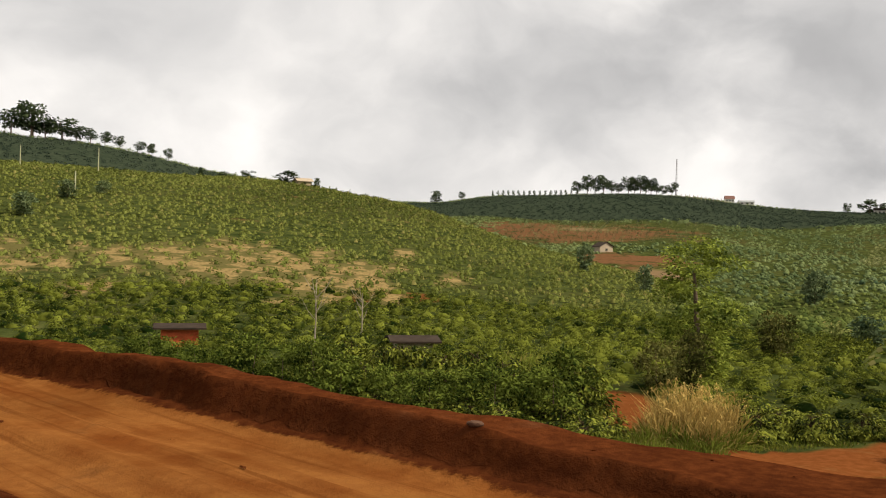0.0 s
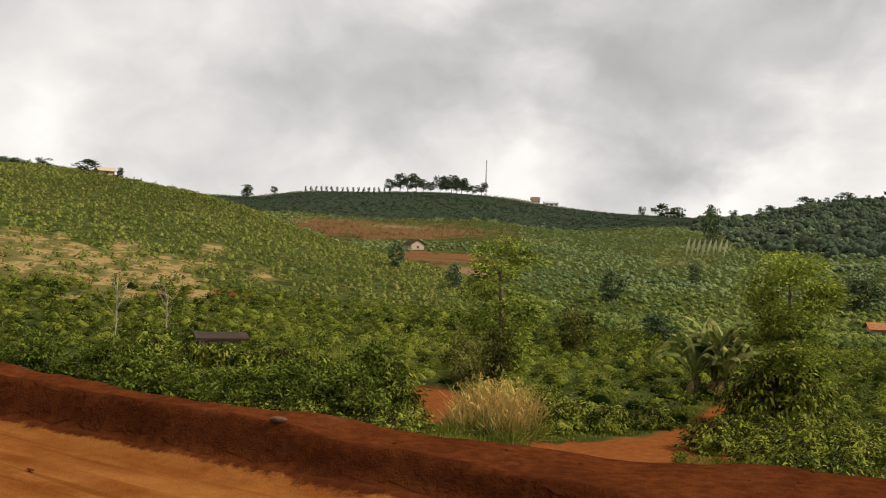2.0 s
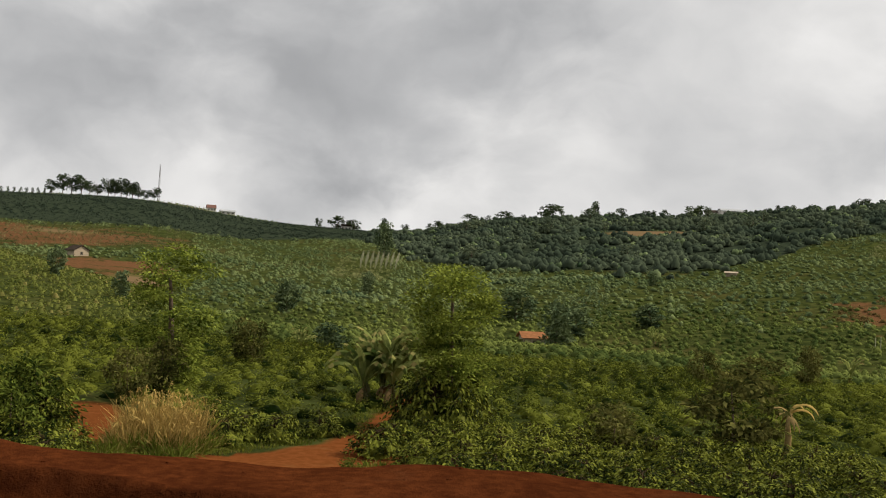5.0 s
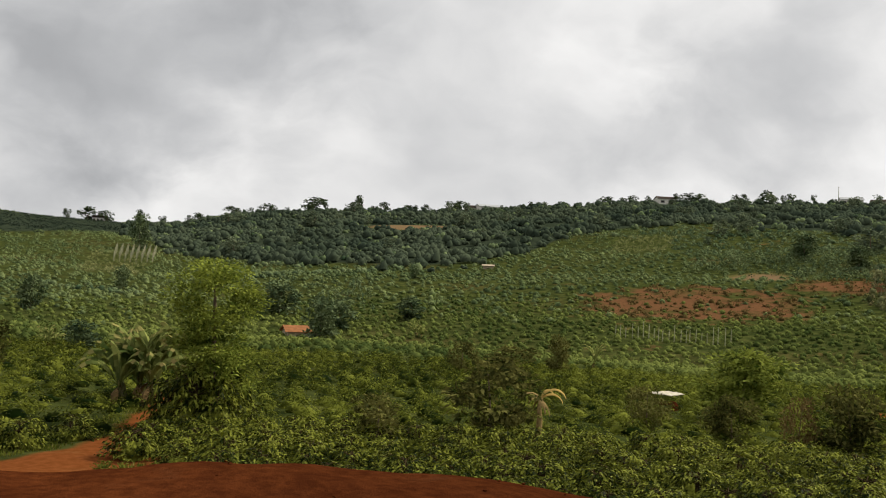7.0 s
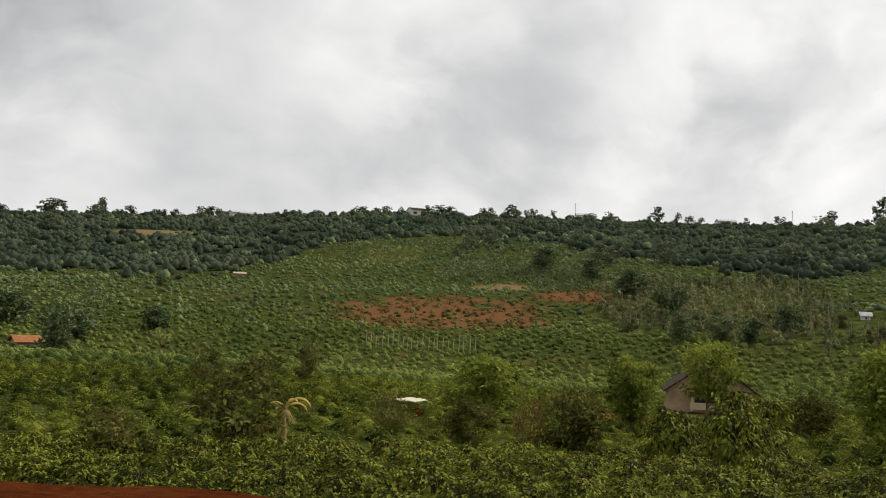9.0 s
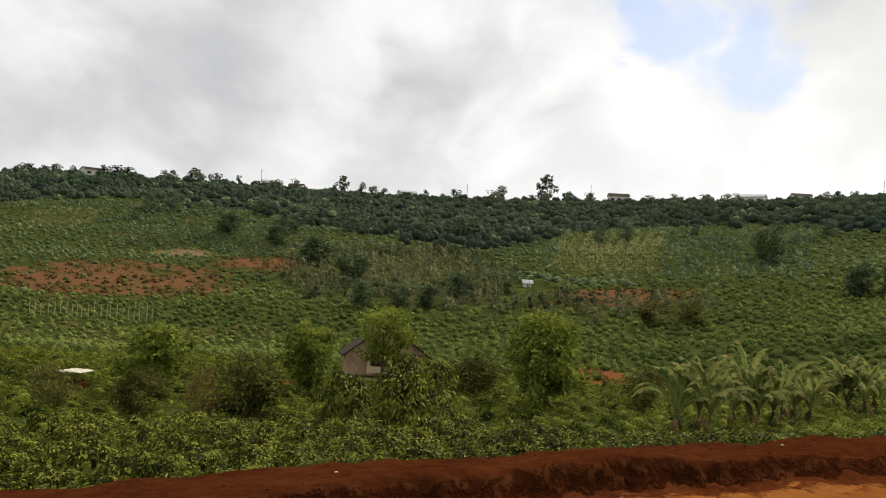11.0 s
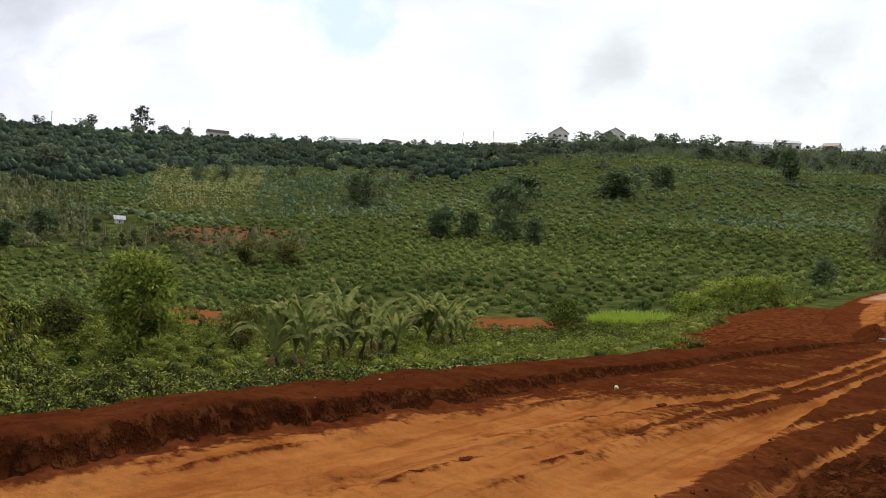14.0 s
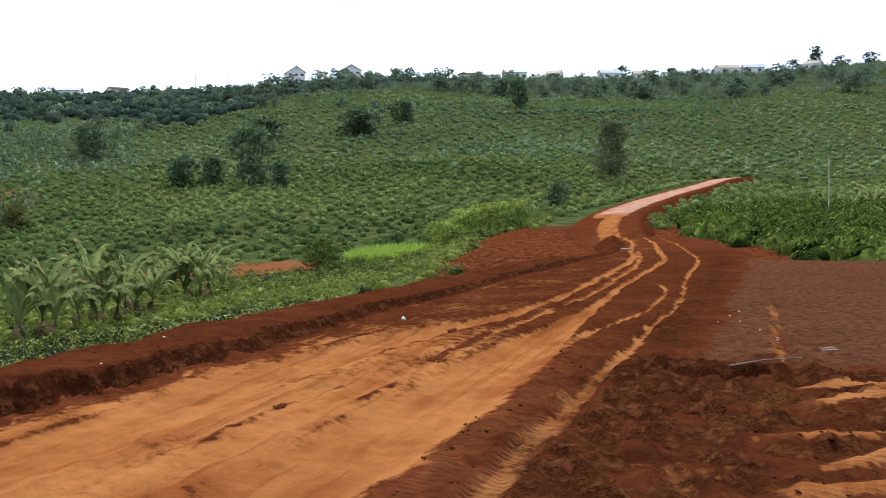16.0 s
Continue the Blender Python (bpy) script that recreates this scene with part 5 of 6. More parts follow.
stand(ROUND_TREES, [(411.9, 332.4, 5.7, 4.4), (416.4, 324.5, 15.8, 4.4), (432.5, 293.6, 8.1, 5.6), (438.3, 281.1, 5.0, 3.7), (461.8, 219.1, 7.9, 7.3), (464.5, 210.0, 4.3, 4.3), (480.3, 137.5, 7.8, 6.0), (483.1, 114.4, 11.9, 11.9), (484.3, 101.6, 5.9, 3.5), (485.2, 34.1, 10.5, 3.5), (479.0, -25.4, 4.0, 2.3), (400.0, 352.0, 7.0, 3.8), (392.0, 364.3, 9.6, 3.8)], 1.6)
stand(ROUND_TREES, [(448.8, -135.4, 4.5, 6.7), (446.2, -141.6, 5.0, 3.9), (451.2, -129.2, 3.9, 3.4), (435.5, -165.9, 5.0, 3.9), (398.6, -230.9, 8.3, 6.6), (384.7, -250.9, 11.0, 5.5), (376.6, -261.6, 5.5, 3.8), (370.1, -269.9, 6.6, 3.8), (351.5, -291.7, 8.2, 6.0), (346.4, -297.4, 9.8, 10.9), (339.5, -304.8, 7.1, 6.0), (330.8, -313.7, 8.2, 6.0), (448.8, -135.2, 3.9, 6.2), (451.3, -128.9, 4.5, 3.9), (435.8, -165.2, 5.0, 3.9), (424.0, -188.6, 5.5, 4.4)], -1.2)
stand(MID_TREES, [(40.6, 157.8, 3.7, 5.4), (68.7, 198.0, 3.0, 4.8), (19.4, 62.5, 2.0, 1.9), (121.4, 334.7, 6.4, 12.1), (57.8, 98.1, 4.1, 5.1), (69.6, 112.8, 4.8, 4.2), (71.3, 134.0, 5.4, 4.6), (126.2, 174.3, 2.1, 2.8), (84.4, 116.6, 4.3, 3.2), (-57.0, 97.0, 2.4, 2.5), (-61.2, 114.1, 2.3, 2.2), (-60.2, 121.5, 1.9, 1.8), (8.5, 94.6, 1.4, 2.5), (3.2, 111.6, 1.7, 3.0)], 0.0, width=1.2)
stand(MID_TREES, [(129.6, 57.0, 3.4, 4.0), (132.0, 52.2, 3.4, 3.5), (131.9, 47.8, 3.4, 3.5), (139.8, 45.2, 3.9, 4.5), (161.1, 73.0, 5.3, 5.2), (218.9, 136.0, 6.2, 6.5), (176.5, 88.8, 5.9, 5.7), (202.2, 1.3, 5.3, 6.8), (151.3, -11.7, 3.6, 4.4), (210.2, 116.7, 5.7, 5.3), (142.1, -20.7, 5.4, 8.7), (148.4, -11.4, 3.4, 4.4), (150.2, -16.3, 3.8, 4.0), (135.0, -23.7, 3.2, 3.6), (188.8, -30.3, 6.9, 6.7), (97.0, -48.0, 2.2, 3.1), (210.1, -54.3, 9.1, 5.7), (258.8, -115.5, 6.1, 8.5), (231.3, -71.7, 5.8, 5.3), (217.9, 1.6, 5.2, 5.7)], 0.0, width=1.2)
stand(SHRUBS, [(38.5, 47.5, 1.6, 2.2), (40.2, 44.5, 3.2, 2.1), (47.3, 47.8, 1.8, 2.7), (20.2, 23.2, 2.7, 2.7), (15.6, 22.8, 1.7, 1.8), (28.7, 15.8, 2.2, 2.4), (27.4, 22.9, 1.3, 1.8), (27.6, 19.4, 1.6, 1.8), (43.7, 12.8, 2.3, 2.1), (43.5, 4.7, 1.5, 2.2), (126.0, 14.2, 3.8, 3.4), (125.0, 9.6, 3.6, 3.2), (3.5, 33.6, 1.4, 1.9), (4.7, 34.6, 1.5, 2.2), (10.8, 48.0, 2.0, 2.4)], -0.15, width=1.25)
stand(RUST_SHRUBS, [(27.7, 17.0, 1.4, 1.8)], 0.0)
OLIVE = kinds_of(1, 0.9, name="olive_tree", label="tall soft olive-brown tree on the slope above the road", category="tree", group="", mat=M_SCRUB, bark=M_BARK, seed0=150, clumps=40, per=90, leaf_len=0.055, leaf_w=0.035, low=0.06)
stand(OLIVE, [(128.0, -72.0, 7.0, 8.6)])
yard_tree = tree_kind("yard_tree", "airy light green tree in front of the farmhouse", "tree", "", M_SHADE, M_BARK, 77, spread_w=0.42, clumps=34, per=110, leaf_len=0.05, leaf_w=0.029, low=0.36, limbs=8, peak=0.5)
plant((yard_tree,), 48.6, 19.4, 4.3, 1.0)
stand(LIGHT_TREES, [(37.2, 18.0, 2.2, 3.3), (40.1, 8.3, 3.2, 4.1), (33.1, 22.9, 3.1, 3.0)], 0.0, width=1.25)
plant((HEDGE[0][0],), 68.5, -15.0, 2.1, 1.5)
LEAFY = kinds_of(2, 1.15, name="leafy_bush", label="bright leafy bush on the bank beside the road", category="bush", group="bank bushes", mat=M_TREE, bark=M_BARK, seed0=130, clumps=24, per=70, leaf_len=0.09, leaf_w=0.05, low=0.04)
for k, (x, y, h) in enumerate([(57.0, -20.4, 2.1), (58.6, -22.2, 2.5), (57.4, -23.6, 2.2), (60.5, -21.2, 2.3), (56.4, -25.0, 1.8)]):
    plant((LEAFY[k % 2][0],), x, y, h, 1.15)

VILLAS = [(464.4, -89.9, 8.5, 7.9), (456.4, -115.1, 9.6, 7.3), (112.7, 597.6, 8.7, 2.2), (177.4, 556.9, 6.3, 2.8), (351.2, 417.7, 13.0, 3.3), (344.7, 425.1, 7.9, 3.3), (411.4, 333.4, 9.5, 2.8), (409.4, 336.8, 12.7, 3.8), (449.3, 254.8, 10.5, 3.1), (453.9, 242.6, 7.4, 2.2), (470.9, 186.1, 9.1, 2.4), (485.6, 77.2, 10.0, 4.1), (483.7, 12.8, 12.1, 4.0), (481.3, -9.3, 8.6, 2.9), (441.5, -152.7, 8.4, 2.5), (433.8, -169.4, 11.1, 2.2), (424.4, -187.9, 10.5, 4.4), (432.6, -171.8, 9.5, 2.2)]
HOUSE_AZ = [math.degrees(math.atan2(q[0], q[1])) for q in VILLAS]


def clear_of_houses(a):
    return all(abs(a - h) > 0.75 for h in HOUSE_AZ)


# more tree tops along the ridge
for k in range(95):
    a = 20.5 + 115 * (k + rng.uniform(0, 1)) / 95
    if not clear_of_houses(a):
        continue
    d_ = float(knots(a, RIDGE_FAR)) * rng.uniform(0.955, 0.99)
    plant((ROUND_TREES[k % 3][0],), d_ * math.sin(radians(a)), d_ * math.cos(radians(a)), rng.uniform(2.6, 5.2) * (0.55 if a > 95 else 1.0), rng.uniform(0.8, 1.6))

# gardens and groves below the houses on the ridge
GROVE = kinds_of(3, 0.95, name="garden_tree", label="hazy green round-crowned tree among the hilltop gardens", category="tree", group="garden trees", mat=M_GARDEN, bark=M_BARK, seed0=110, clumps=13, per=34, leaf_len=0.13, leaf_w=0.08, low=0.06)
for k in range(170):
    a = 97 + 39 * (k + rng.uniform(0, 1)) / 170
    d_ = float(knots(a, RIDGE_FAR)) * (1 - 0.02 - 0.28 * rng.uniform() ** 1.3)
    if d_ / float(knots(a, RIDGE_FAR)) > 0.9 and not clear_of_houses(a):
        continue
    plant((GROVE[k % 3][0],), d_ * math.sin(radians(a)), d_ * math.cos(radians(a)), rng.uniform(3.0, 7.5) * (0.4 if d_ > 0.86 * float(knots(a, RIDGE_FAR)) else 1.0), rng.uniform(1.0, 1.7))
for k in range(100):
    a = rng.uniform(24, 106)
    d_ = float(knots(a, RIDGE_FAR)) * rng.uniform(0.5, 0.93)
    plant((GROVE[k % 3][0],), d_ * math.sin(radians(a)), d_ * math.cos(radians(a)), rng.uniform(2.4, 6.5), rng.uniform(0.9, 1.6))

# the two young trees by the path, taller and finer
path_tree = tree_kind("path_tree", "slender leafy young tree beside the red path", "tree", "", M_TREE, M_BARK, 7, spread_w=0.25, clumps=58, per=230, leaf_len=0.022, leaf_w=0.0115, low=0.05, limbs=16, peak=0.74)
plant((path_tree,), 12.9, 28.2, 5.5, 1.3, spin=0.4)
hollow_tree = tree_kind("hollow_tree", "airy light green tree rising behind the dry grass", "tree", "", M_TREE, M_BARK, 19, spread_w=0.25, clumps=52, per=150, leaf_len=0.024, leaf_w=0.012, low=0.06, limbs=12, peak=0.6)
plant((hollow_tree,), 5.4, 37.5, 5.6, 1.4, spin=2.0)

# the hedge below the berm
for k, t_ in enumerate(np.linspace(0, 1, 15)):
    x, y = -15.5 + 16.0 * t_, 33.5 - 5.6 * min(1, t_ * 1.5) + rng.uniform(-0.5, 0.5)
    plant((HEDGE[k % 2][0],), x, y, rng.uniform(1.3, 1.7) * (0.78 if t_ < 0.3 else 1.0), rng.uniform(1.0, 1.4))
for x, y, h in [(0.0, 26.5, 1.7), (-1.6, 26.0, 1.6), (-3.4, 26.4, 1.5), (0.6, 28.4, 2.1), (7.4, 21.6, 0.55)]:
    plant((HEDGE[0][0],), x, y, h, 1.1)


for k in range(22):
    t_ = (k // 2 + 0.5) / 11
    x, y = -7.6 + 8.6 * t_ + rng.uniform(-0.3, 0.3), 30.4 - 2.9 * t_ + (1.0 if k % 2 else 0.0) + rng.uniform(-0.3, 0.3)
    h = rng.uniform(1.35, 1.65) * (0.85 if k % 2 == 0 else 1.0)
    ob = copy_thing(bush_kinds[k % 6], Matrix())
    ob.matrix_basis = Matrix.LocRotScale((x, y, float(land(x, y)) - 0.05), Euler((0, 0, rng.uniform(0, 6.28))), (h * 0.95, h * 0.95, h))
    tagged(ob, "tall dense coffee bush in the hedge along the road", group="roadside hedge")


# taller coffee that has outgrown the rows
for k, (x, y, h) in enumerate([(29.0, 10.4, 2.0), (29.8, 9.8, 1.6), (12.2, 28.0, 1.9), (13.4, 28.3, 2.0), (12.8, 27.3, 1.6), (11.9, 28.9, 1.7), (13.3, 29.2, 2.3), (30.5, 13.2, 1.8), (36.5, 13.4, 2.2), (37.6, 12.5, 2.0)]):
    ob = copy_thing(bush_kinds[k % 6], Matrix())
    ob.matrix_basis = Matrix.LocRotScale((x, y, float(land(x, y)) - 0.05), Euler((0, 0, k * 1.3)), (h * 0.85, h * 0.85, h))
    tagged(ob, "tall overgrown coffee bush standing above the rows", group="overgrown coffee")


def banana_kind(seed, stems=1):
    """A banana clump one metre high: stalks and long arching torn leaves, each a part."""
    g = np.random.default_rng(seed)
    root = tagged(new("banana_plant"), "banana plant with long torn arching leaves", "banana plant", "banana plants")
    for st in range(stems):
        a0 = st * 2.1 + g.uniform(0, 1)
        foot_ = np.array([0.16 * math.cos(a0), 0.16 * math.sin(a0), 0.0]) * (stems > 1)
        high = g.uniform(0.16, 0.26) * (1.0 if st == 0 else 0.8)
        crown_ = foot_ * 1.3 + np.array([0, 0, high])
        grid_mesh("stalk", *tube([foot_ - [0, 0, 0.05], foot_ + [0, 0, high * 0.5], crown_], [0.034, 0.028, 0.016], 8), M_STALK, root, True)
        for k in range(13):
            a = k * 2.4 + g.uniform(-0.4, 0.4)
            up = (1.0 if k == 0 else g.uniform(0.42, 1.0)) if k < 12 else -0.55
            reach = 0.78 * g.uniform(0.75, 1.1) * (1.0 if st == 0 else 0.85) * (1.0 if k < 12 else 0.45)
            o = np.array([math.cos(a), math.sin(a), 0])
            side = np.array([-o[1], o[0], 0])
            n_ = 10
            q = np.linspace(0, 1, n_)
            th = radians(28 + 60 * up) - q ** 1.5 * radians(150 - 62 * max(up, 0))
            step_ = reach / (n_ - 1)
            run = np.concatenate([[0], np.cumsum(np.cos(th[:-1]) * step_)])
            lift = np.concatenate([[0], np.cumsum(np.sin(th[:-1]) * step_)])
            rib = crown_ + np.outer(run, o) + np.outer(lift, [0, 0, 1])
            nrm = np.outer(-np.sin(th), o) + np.outer(np.cos(th), [0, 0, 1])
            wid = 0.044 * np.clip(np.sin(np.pi * np.clip((q - 0.10) / 0.92, 0, 1)), 0.0, 1) ** 0.55 + 0.006
            vs, fs = [], []
            for i in range(n_ - 1):
                for sg in (-1, 1):
                    tear = g.uniform(0.0, 0.6)
                    fold = -nrm[i] * wid[i] * (0.25 + tear)
                    i0 = len(vs)
                    gap_ = 0.82 if g.uniform() < 0.5 else 1.0
                    edge_ = rib[i] + (rib[i + 1] - rib[i]) * gap_
                    vs += [rib[i], rib[i + 1], edge_ + sg * side * wid[i + 1] + fold, rib[i] + sg * side * wid[i] + fold]
                    fs.append([i0, i0 + 1, i0 + 2, i0 + 3])
            grid_mesh("leaf", np.array(vs), np.array(fs), M_BANANA if k < 12 else M_DRY_LEAF, root, label="" if k < 12 else "dry hanging leaf")
    return root


BANANAS = [banana_kind(5, 1), banana_kind(6, 3), banana_kind(8, 2)]
for x, y, h in [(12.8, 34.7, 3.3), (14.0, 35.2, 3.6), (13.4, 36.0, 3.4), (38.3, 0.3, 2.7), (42.6, -1.9, 2.4), (49.4, -3.8, 2.6)]:
    plant((BANANAS[1],), x, y, h * 1.15, 0.75)
for n_, (x, y, w, h) in enumerate([(52.9, 49.6, 2.6, 2.2), (33.7, 1.8, 1.2, 3.1), (39.3, -0.3, 1.6, 3.2), (40.6, -1.0, 1.7, 2.9), (48.8, -4.4, 2.1, 3.1), (50.0, -5.4, 1.8, 2.8), (96.5, -6.8, 2.5, 2.3), (17.8, 64.1, 0.9, 1.6), (74.6, 101.6, 2.0, 2.4)]):
    plant((BANANAS[n_ % 3],), x, y, max(1.6, h) * 1.2, 0.75)


plant((BANANAS[1],), 46.5, -43.5, 2.6, 1.0)


def blades(name, label, mat, x, y, count, spread_r, height, width, seed, lean=0.35, category="grass", mess=0.18):
    """A tuft of grass blades."""
    g = np.random.default_rng(seed)
    a, r = g.uniform(0, 6.28, count), spread_r * np.sqrt(g.uniform(0, 1, count))
    px_, py_ = x + r * np.cos(a), y + r * np.sin(a)
    b = np.stack([px_, py_, land(px_, py_) - 0.03], 1)
    ax_ = np.stack([np.cos(a) * lean * r / spread_r, np.sin(a) * lean * r / spread_r, np.ones(count)], 1) + g.normal(size=(count, 3)) * mess
    v, f = leaves(b, ax_, height, width, g, 0.22)
    return tagged(grid_mesh(name, v, f, mat), label, category, kind="stuff")


for k, (dx, dy, r, h) in enumerate([(0.0, 0.0, 0.55, 1.55), (-0.55, 0.2, 0.5, 1.4), (0.5, -0.2, 0.5, 1.2), (0.1, -0.6, 0.5, 0.95), (-0.2, 0.5, 0.5, 1.7), (-0.9, -0.2, 0.4, 1.0), (0.8, 0.3, 0.45, 1.35)]):
    cx_, cy_ = 3.7 + dx, 26.2 + dy
    blades("dry_grass_clump", "tall straw-coloured dry grass clump beside the path", M_STRAW, cx_, cy_, 240, r, h * 0.95, 0.026, 210 + k, 0.15, mess=0.26)
    blades("dry_grass_clump", "tousled straw-coloured dry grass beside the path", M_STRAW, cx_, cy_, 330, r * 1.2, h * 0.62, 0.034, 270 + k, 0.4, mess=0.65)
    blades("green_grass_tuft", "green grass growing through the dry clump", M_GRASS, 3.6 + dx * 1.3, 26.0 + dy - 0.3, 300, r * 1.2, h * 0.5, 0.04, 230 + k, 0.3, mess=0.45)
    g = np.random.default_rng(330 + k)
    heads = np.stack([cx_ + g.normal(size=26) * r * 0.7, cy_ + g.normal(size=26) * r * 0.7, float(land(cx_, cy_)) + h * g.uniform(0.62, 0.98, 26)], 1)
    heads = np.repeat(heads, 7, axis=0) + g.normal(size=(182, 3)) * 0.035
    v, f = leaves(heads, g.normal(size=(182, 3)) + [0.3, 0, -0.4], 0.15, 0.03, g, 0.3)
    tagged(grid_mesh("seed_heads", v, f, M_STRAW), "nodding pale seed heads of the dry grass", "grass", kind="stuff")
blades("verge_grass", "short green grass along the red path", M_GRASS, 2.6, 24.2, 1500, 1.7, 0.30, 0.03, 23, 0.3)
for k, ((ax_, ay_), (bx_, by_)) in enumerate(zip(TRACK[1:], TRACK[2:])):
    for t_ in (0.0, 0.25, 0.5, 0.75):
        px_, py_ = ax_ + (bx_ - ax_) * t_, ay_ + (by_ - ay_) * t_
        ln = math.hypot(bx_ - ax_, by_ - ay_)
        ox_, oy_ = -(by_ - ay_) / ln, (bx_ - ax_) / ln
        off_ = 1.5 if k < 2 else 1.15
        blades("path_grass", "short green grass along the red path", M_GRASS, px_ + ox_ * off_, py_ + oy_ * off_, 150, 0.45, 0.17, 0.025, 300 + 4 * k + int(t_ * 4), 0.3)
        if k > 1:
            blades("path_grass", "short green grass along the red path", M_GRASS, px_ - ox_ * off_, py_ - oy_ * off_, 110, 0.4, 0.16, 0.025, 400 + 4 * k + int(t_ * 4), 0.3)
blades("verge_grass", "short green grass along the red path", M_GRASS, 8.6, 23.0, 160, 0.5, 0.22, 0.03, 41, 0.5)
blades("verge_grass", "short green grass along the red path", M_GRASS, 0.8, 23.4, 1300, 1.9, 0.35, 0.03, 42, 0.3)
blades("meadow_grass", "bright lime green grass patch by the bend", M_LIME, 71.0, -20.6, 2600, 3.2, 0.8, 0.08, 25, 0.3)
blades("yellow_grass", "yellowish grass patch behind the hedge", M_GRASS, -2.0, 37.5, 1600, 3.6, 0.7, 0.06, 26, 0.3)
blades("shelter_weeds", "weeds along the lip of the soil berm", M_GRASS, *to_xy(9.0, 8.0), 500, 1.6, 0.35, 0.03, 27, 0.4)


def bare_tree(x, y, h, seed):
    g = np.random.default_rng(seed)
    root = tagged(new("bare_tree"), "thin leafless tree with pale branches among the coffee", "tree", "bare trees")
    root.location = (x, y, float(land(x, y)) - 0.1)
    grid_mesh("trunk", *tube([(0, 0, 0), (0.05, 0, h * 0.4), (0.0, 0.05, h)], [0.05, 0.034, 0.011], 6), M_PALE_BARK, root)
    for k in range(9):
        a, h0 = g.uniform(0, 6.28), h * g.uniform(0.35, 0.85)
        r = h * g.uniform(0.16, 0.34)
        grid_mesh("branch", *tube([(0, 0, h0), (math.cos(a) * r * 0.6, math.sin(a) * r * 0.6, h0 + r * 0.6), (math.cos(a) * r, math.sin(a) * r, h0 + r * 1.3)], [0.018, 0.012, 0.006], 5), M_PALE_BARK, root)


bare_tree(-11.6, 45.6, 3.3, 1)
bare_tree(-10.2, 50.0, 2.5, 2)


# ---- buildings ----
def house(name, label, x, y, w, deep, eave, ridge, wall, roof, turn=0.0, category="house", windows=2, storeys=1, overhang=0.35, gable_front=False, sink=0.3):
    """A small house: walls, pitched roof sheets, door and window parts."""
    root = tagged(new(name), label, category)
    face_eye = math.atan2(x, y)
    root.matrix_basis = pose(x, y, float(land(x, y)) - sink, 0, 0, math.degrees(-face_eye) + turn)
    if gable_front:
        part("wall", prism([(-w / 2, 0), (w / 2, 0), (w / 2, eave), (0, ridge), (-w / 2, eave)], -deep / 2, deep / 2), wall, root)
        run, th = math.hypot(w / 2, ridge - eave), 0.08
        for sg in (-1, 1):
            o = overhang
            sl = (ridge - eave) / (w / 2)
            part("roof", prism([(0, ridge + 0.02), (sg * (w / 2 + o), eave - sl * o + 0.02), (sg * (w / 2 + o), eave - sl * o + th + 0.04), (0, ridge + th + 0.04)], -deep / 2 - o, deep / 2 + o), roof, root)
    else:
        bm = prism([(-deep / 2, 0), (deep / 2, 0), (deep / 2, eave), (0, ridge), (-deep / 2, eave)], -w / 2, w / 2)
        bmesh.ops.rotate(bm, verts=bm.verts[:], cent=(0, 0, 0), matrix=Matrix.Rotation(math.pi / 2, 3, "Z"))
        part("wall", bm, wall, root)
        sl = (ridge - eave) / (deep / 2)
        for sg in (-1, 1):
            o = overhang
            bm = prism([(0, ridge + 0.02), (sg * (deep / 2 + o), eave - sl * o + 0.02), (sg * (deep / 2 + o), eave - sl * o + 0.1), (0, ridge + 0.1)], -w / 2 - o, w / 2 + o)
            bmesh.ops.rotate(bm, verts=bm.verts[:], cent=(0, 0, 0), matrix=Matrix.Rotation(math.pi / 2, 3, "Z"))
            part("roof", bm, roof, root)
    for st in range(storeys):
        zb = eave * (st + 0.5) / storeys
        for k in range(windows):
            xk = (k + 0.5) / windows * w - w / 2
            win = part("window", box(w * 0.16, 0.06, eave / storeys * 0.36, (xk, -deep / 2 - 0.02, zb)), M_OPENING_SHADE, root)
            part("sill", box(w * 0.2, 0.1, 0.06, (xk, -deep / 2 - 0.04, zb - eave / storeys * 0.2)), wall, win)
    return root


farm = house("farm_house", "cream gabled farmhouse with low dark roof behind trees", 59.0, 23.6, 5.2, 3.6, 1.35, 3.2, M_HOUSE, M_ROOF, 6, gable_front=True, windows=0, overhang=0.3, sink=-0.1)
# a solid dark slab plays the shaded doorway; the wall isn't open
part("doorway", box(2.7, 0.08, 0.85, (0.35, -1.84, 0.95), 0.01), M_OPENING_SHADE, farm, "dark panel for the shaded open front")
part("parapet", box(3.3, 0.14, 0.42, (0.35, -2.35, 0.42), 0.02), M_CREAM, farm, "sunlit cream parapet")
for xk in (-1.2, 0.3, 1.9):
    part("post", box(0.13, 0.13, 1.3, (xk, -2.35, 0.75), 0.02), M_CREAM, farm)
part("awning", prism([(-1.5, 1.40), (2.2, 1.40), (2.2, 1.47), (-1.5, 1.47)], -2.5, -1.8), M_ROOF, farm)

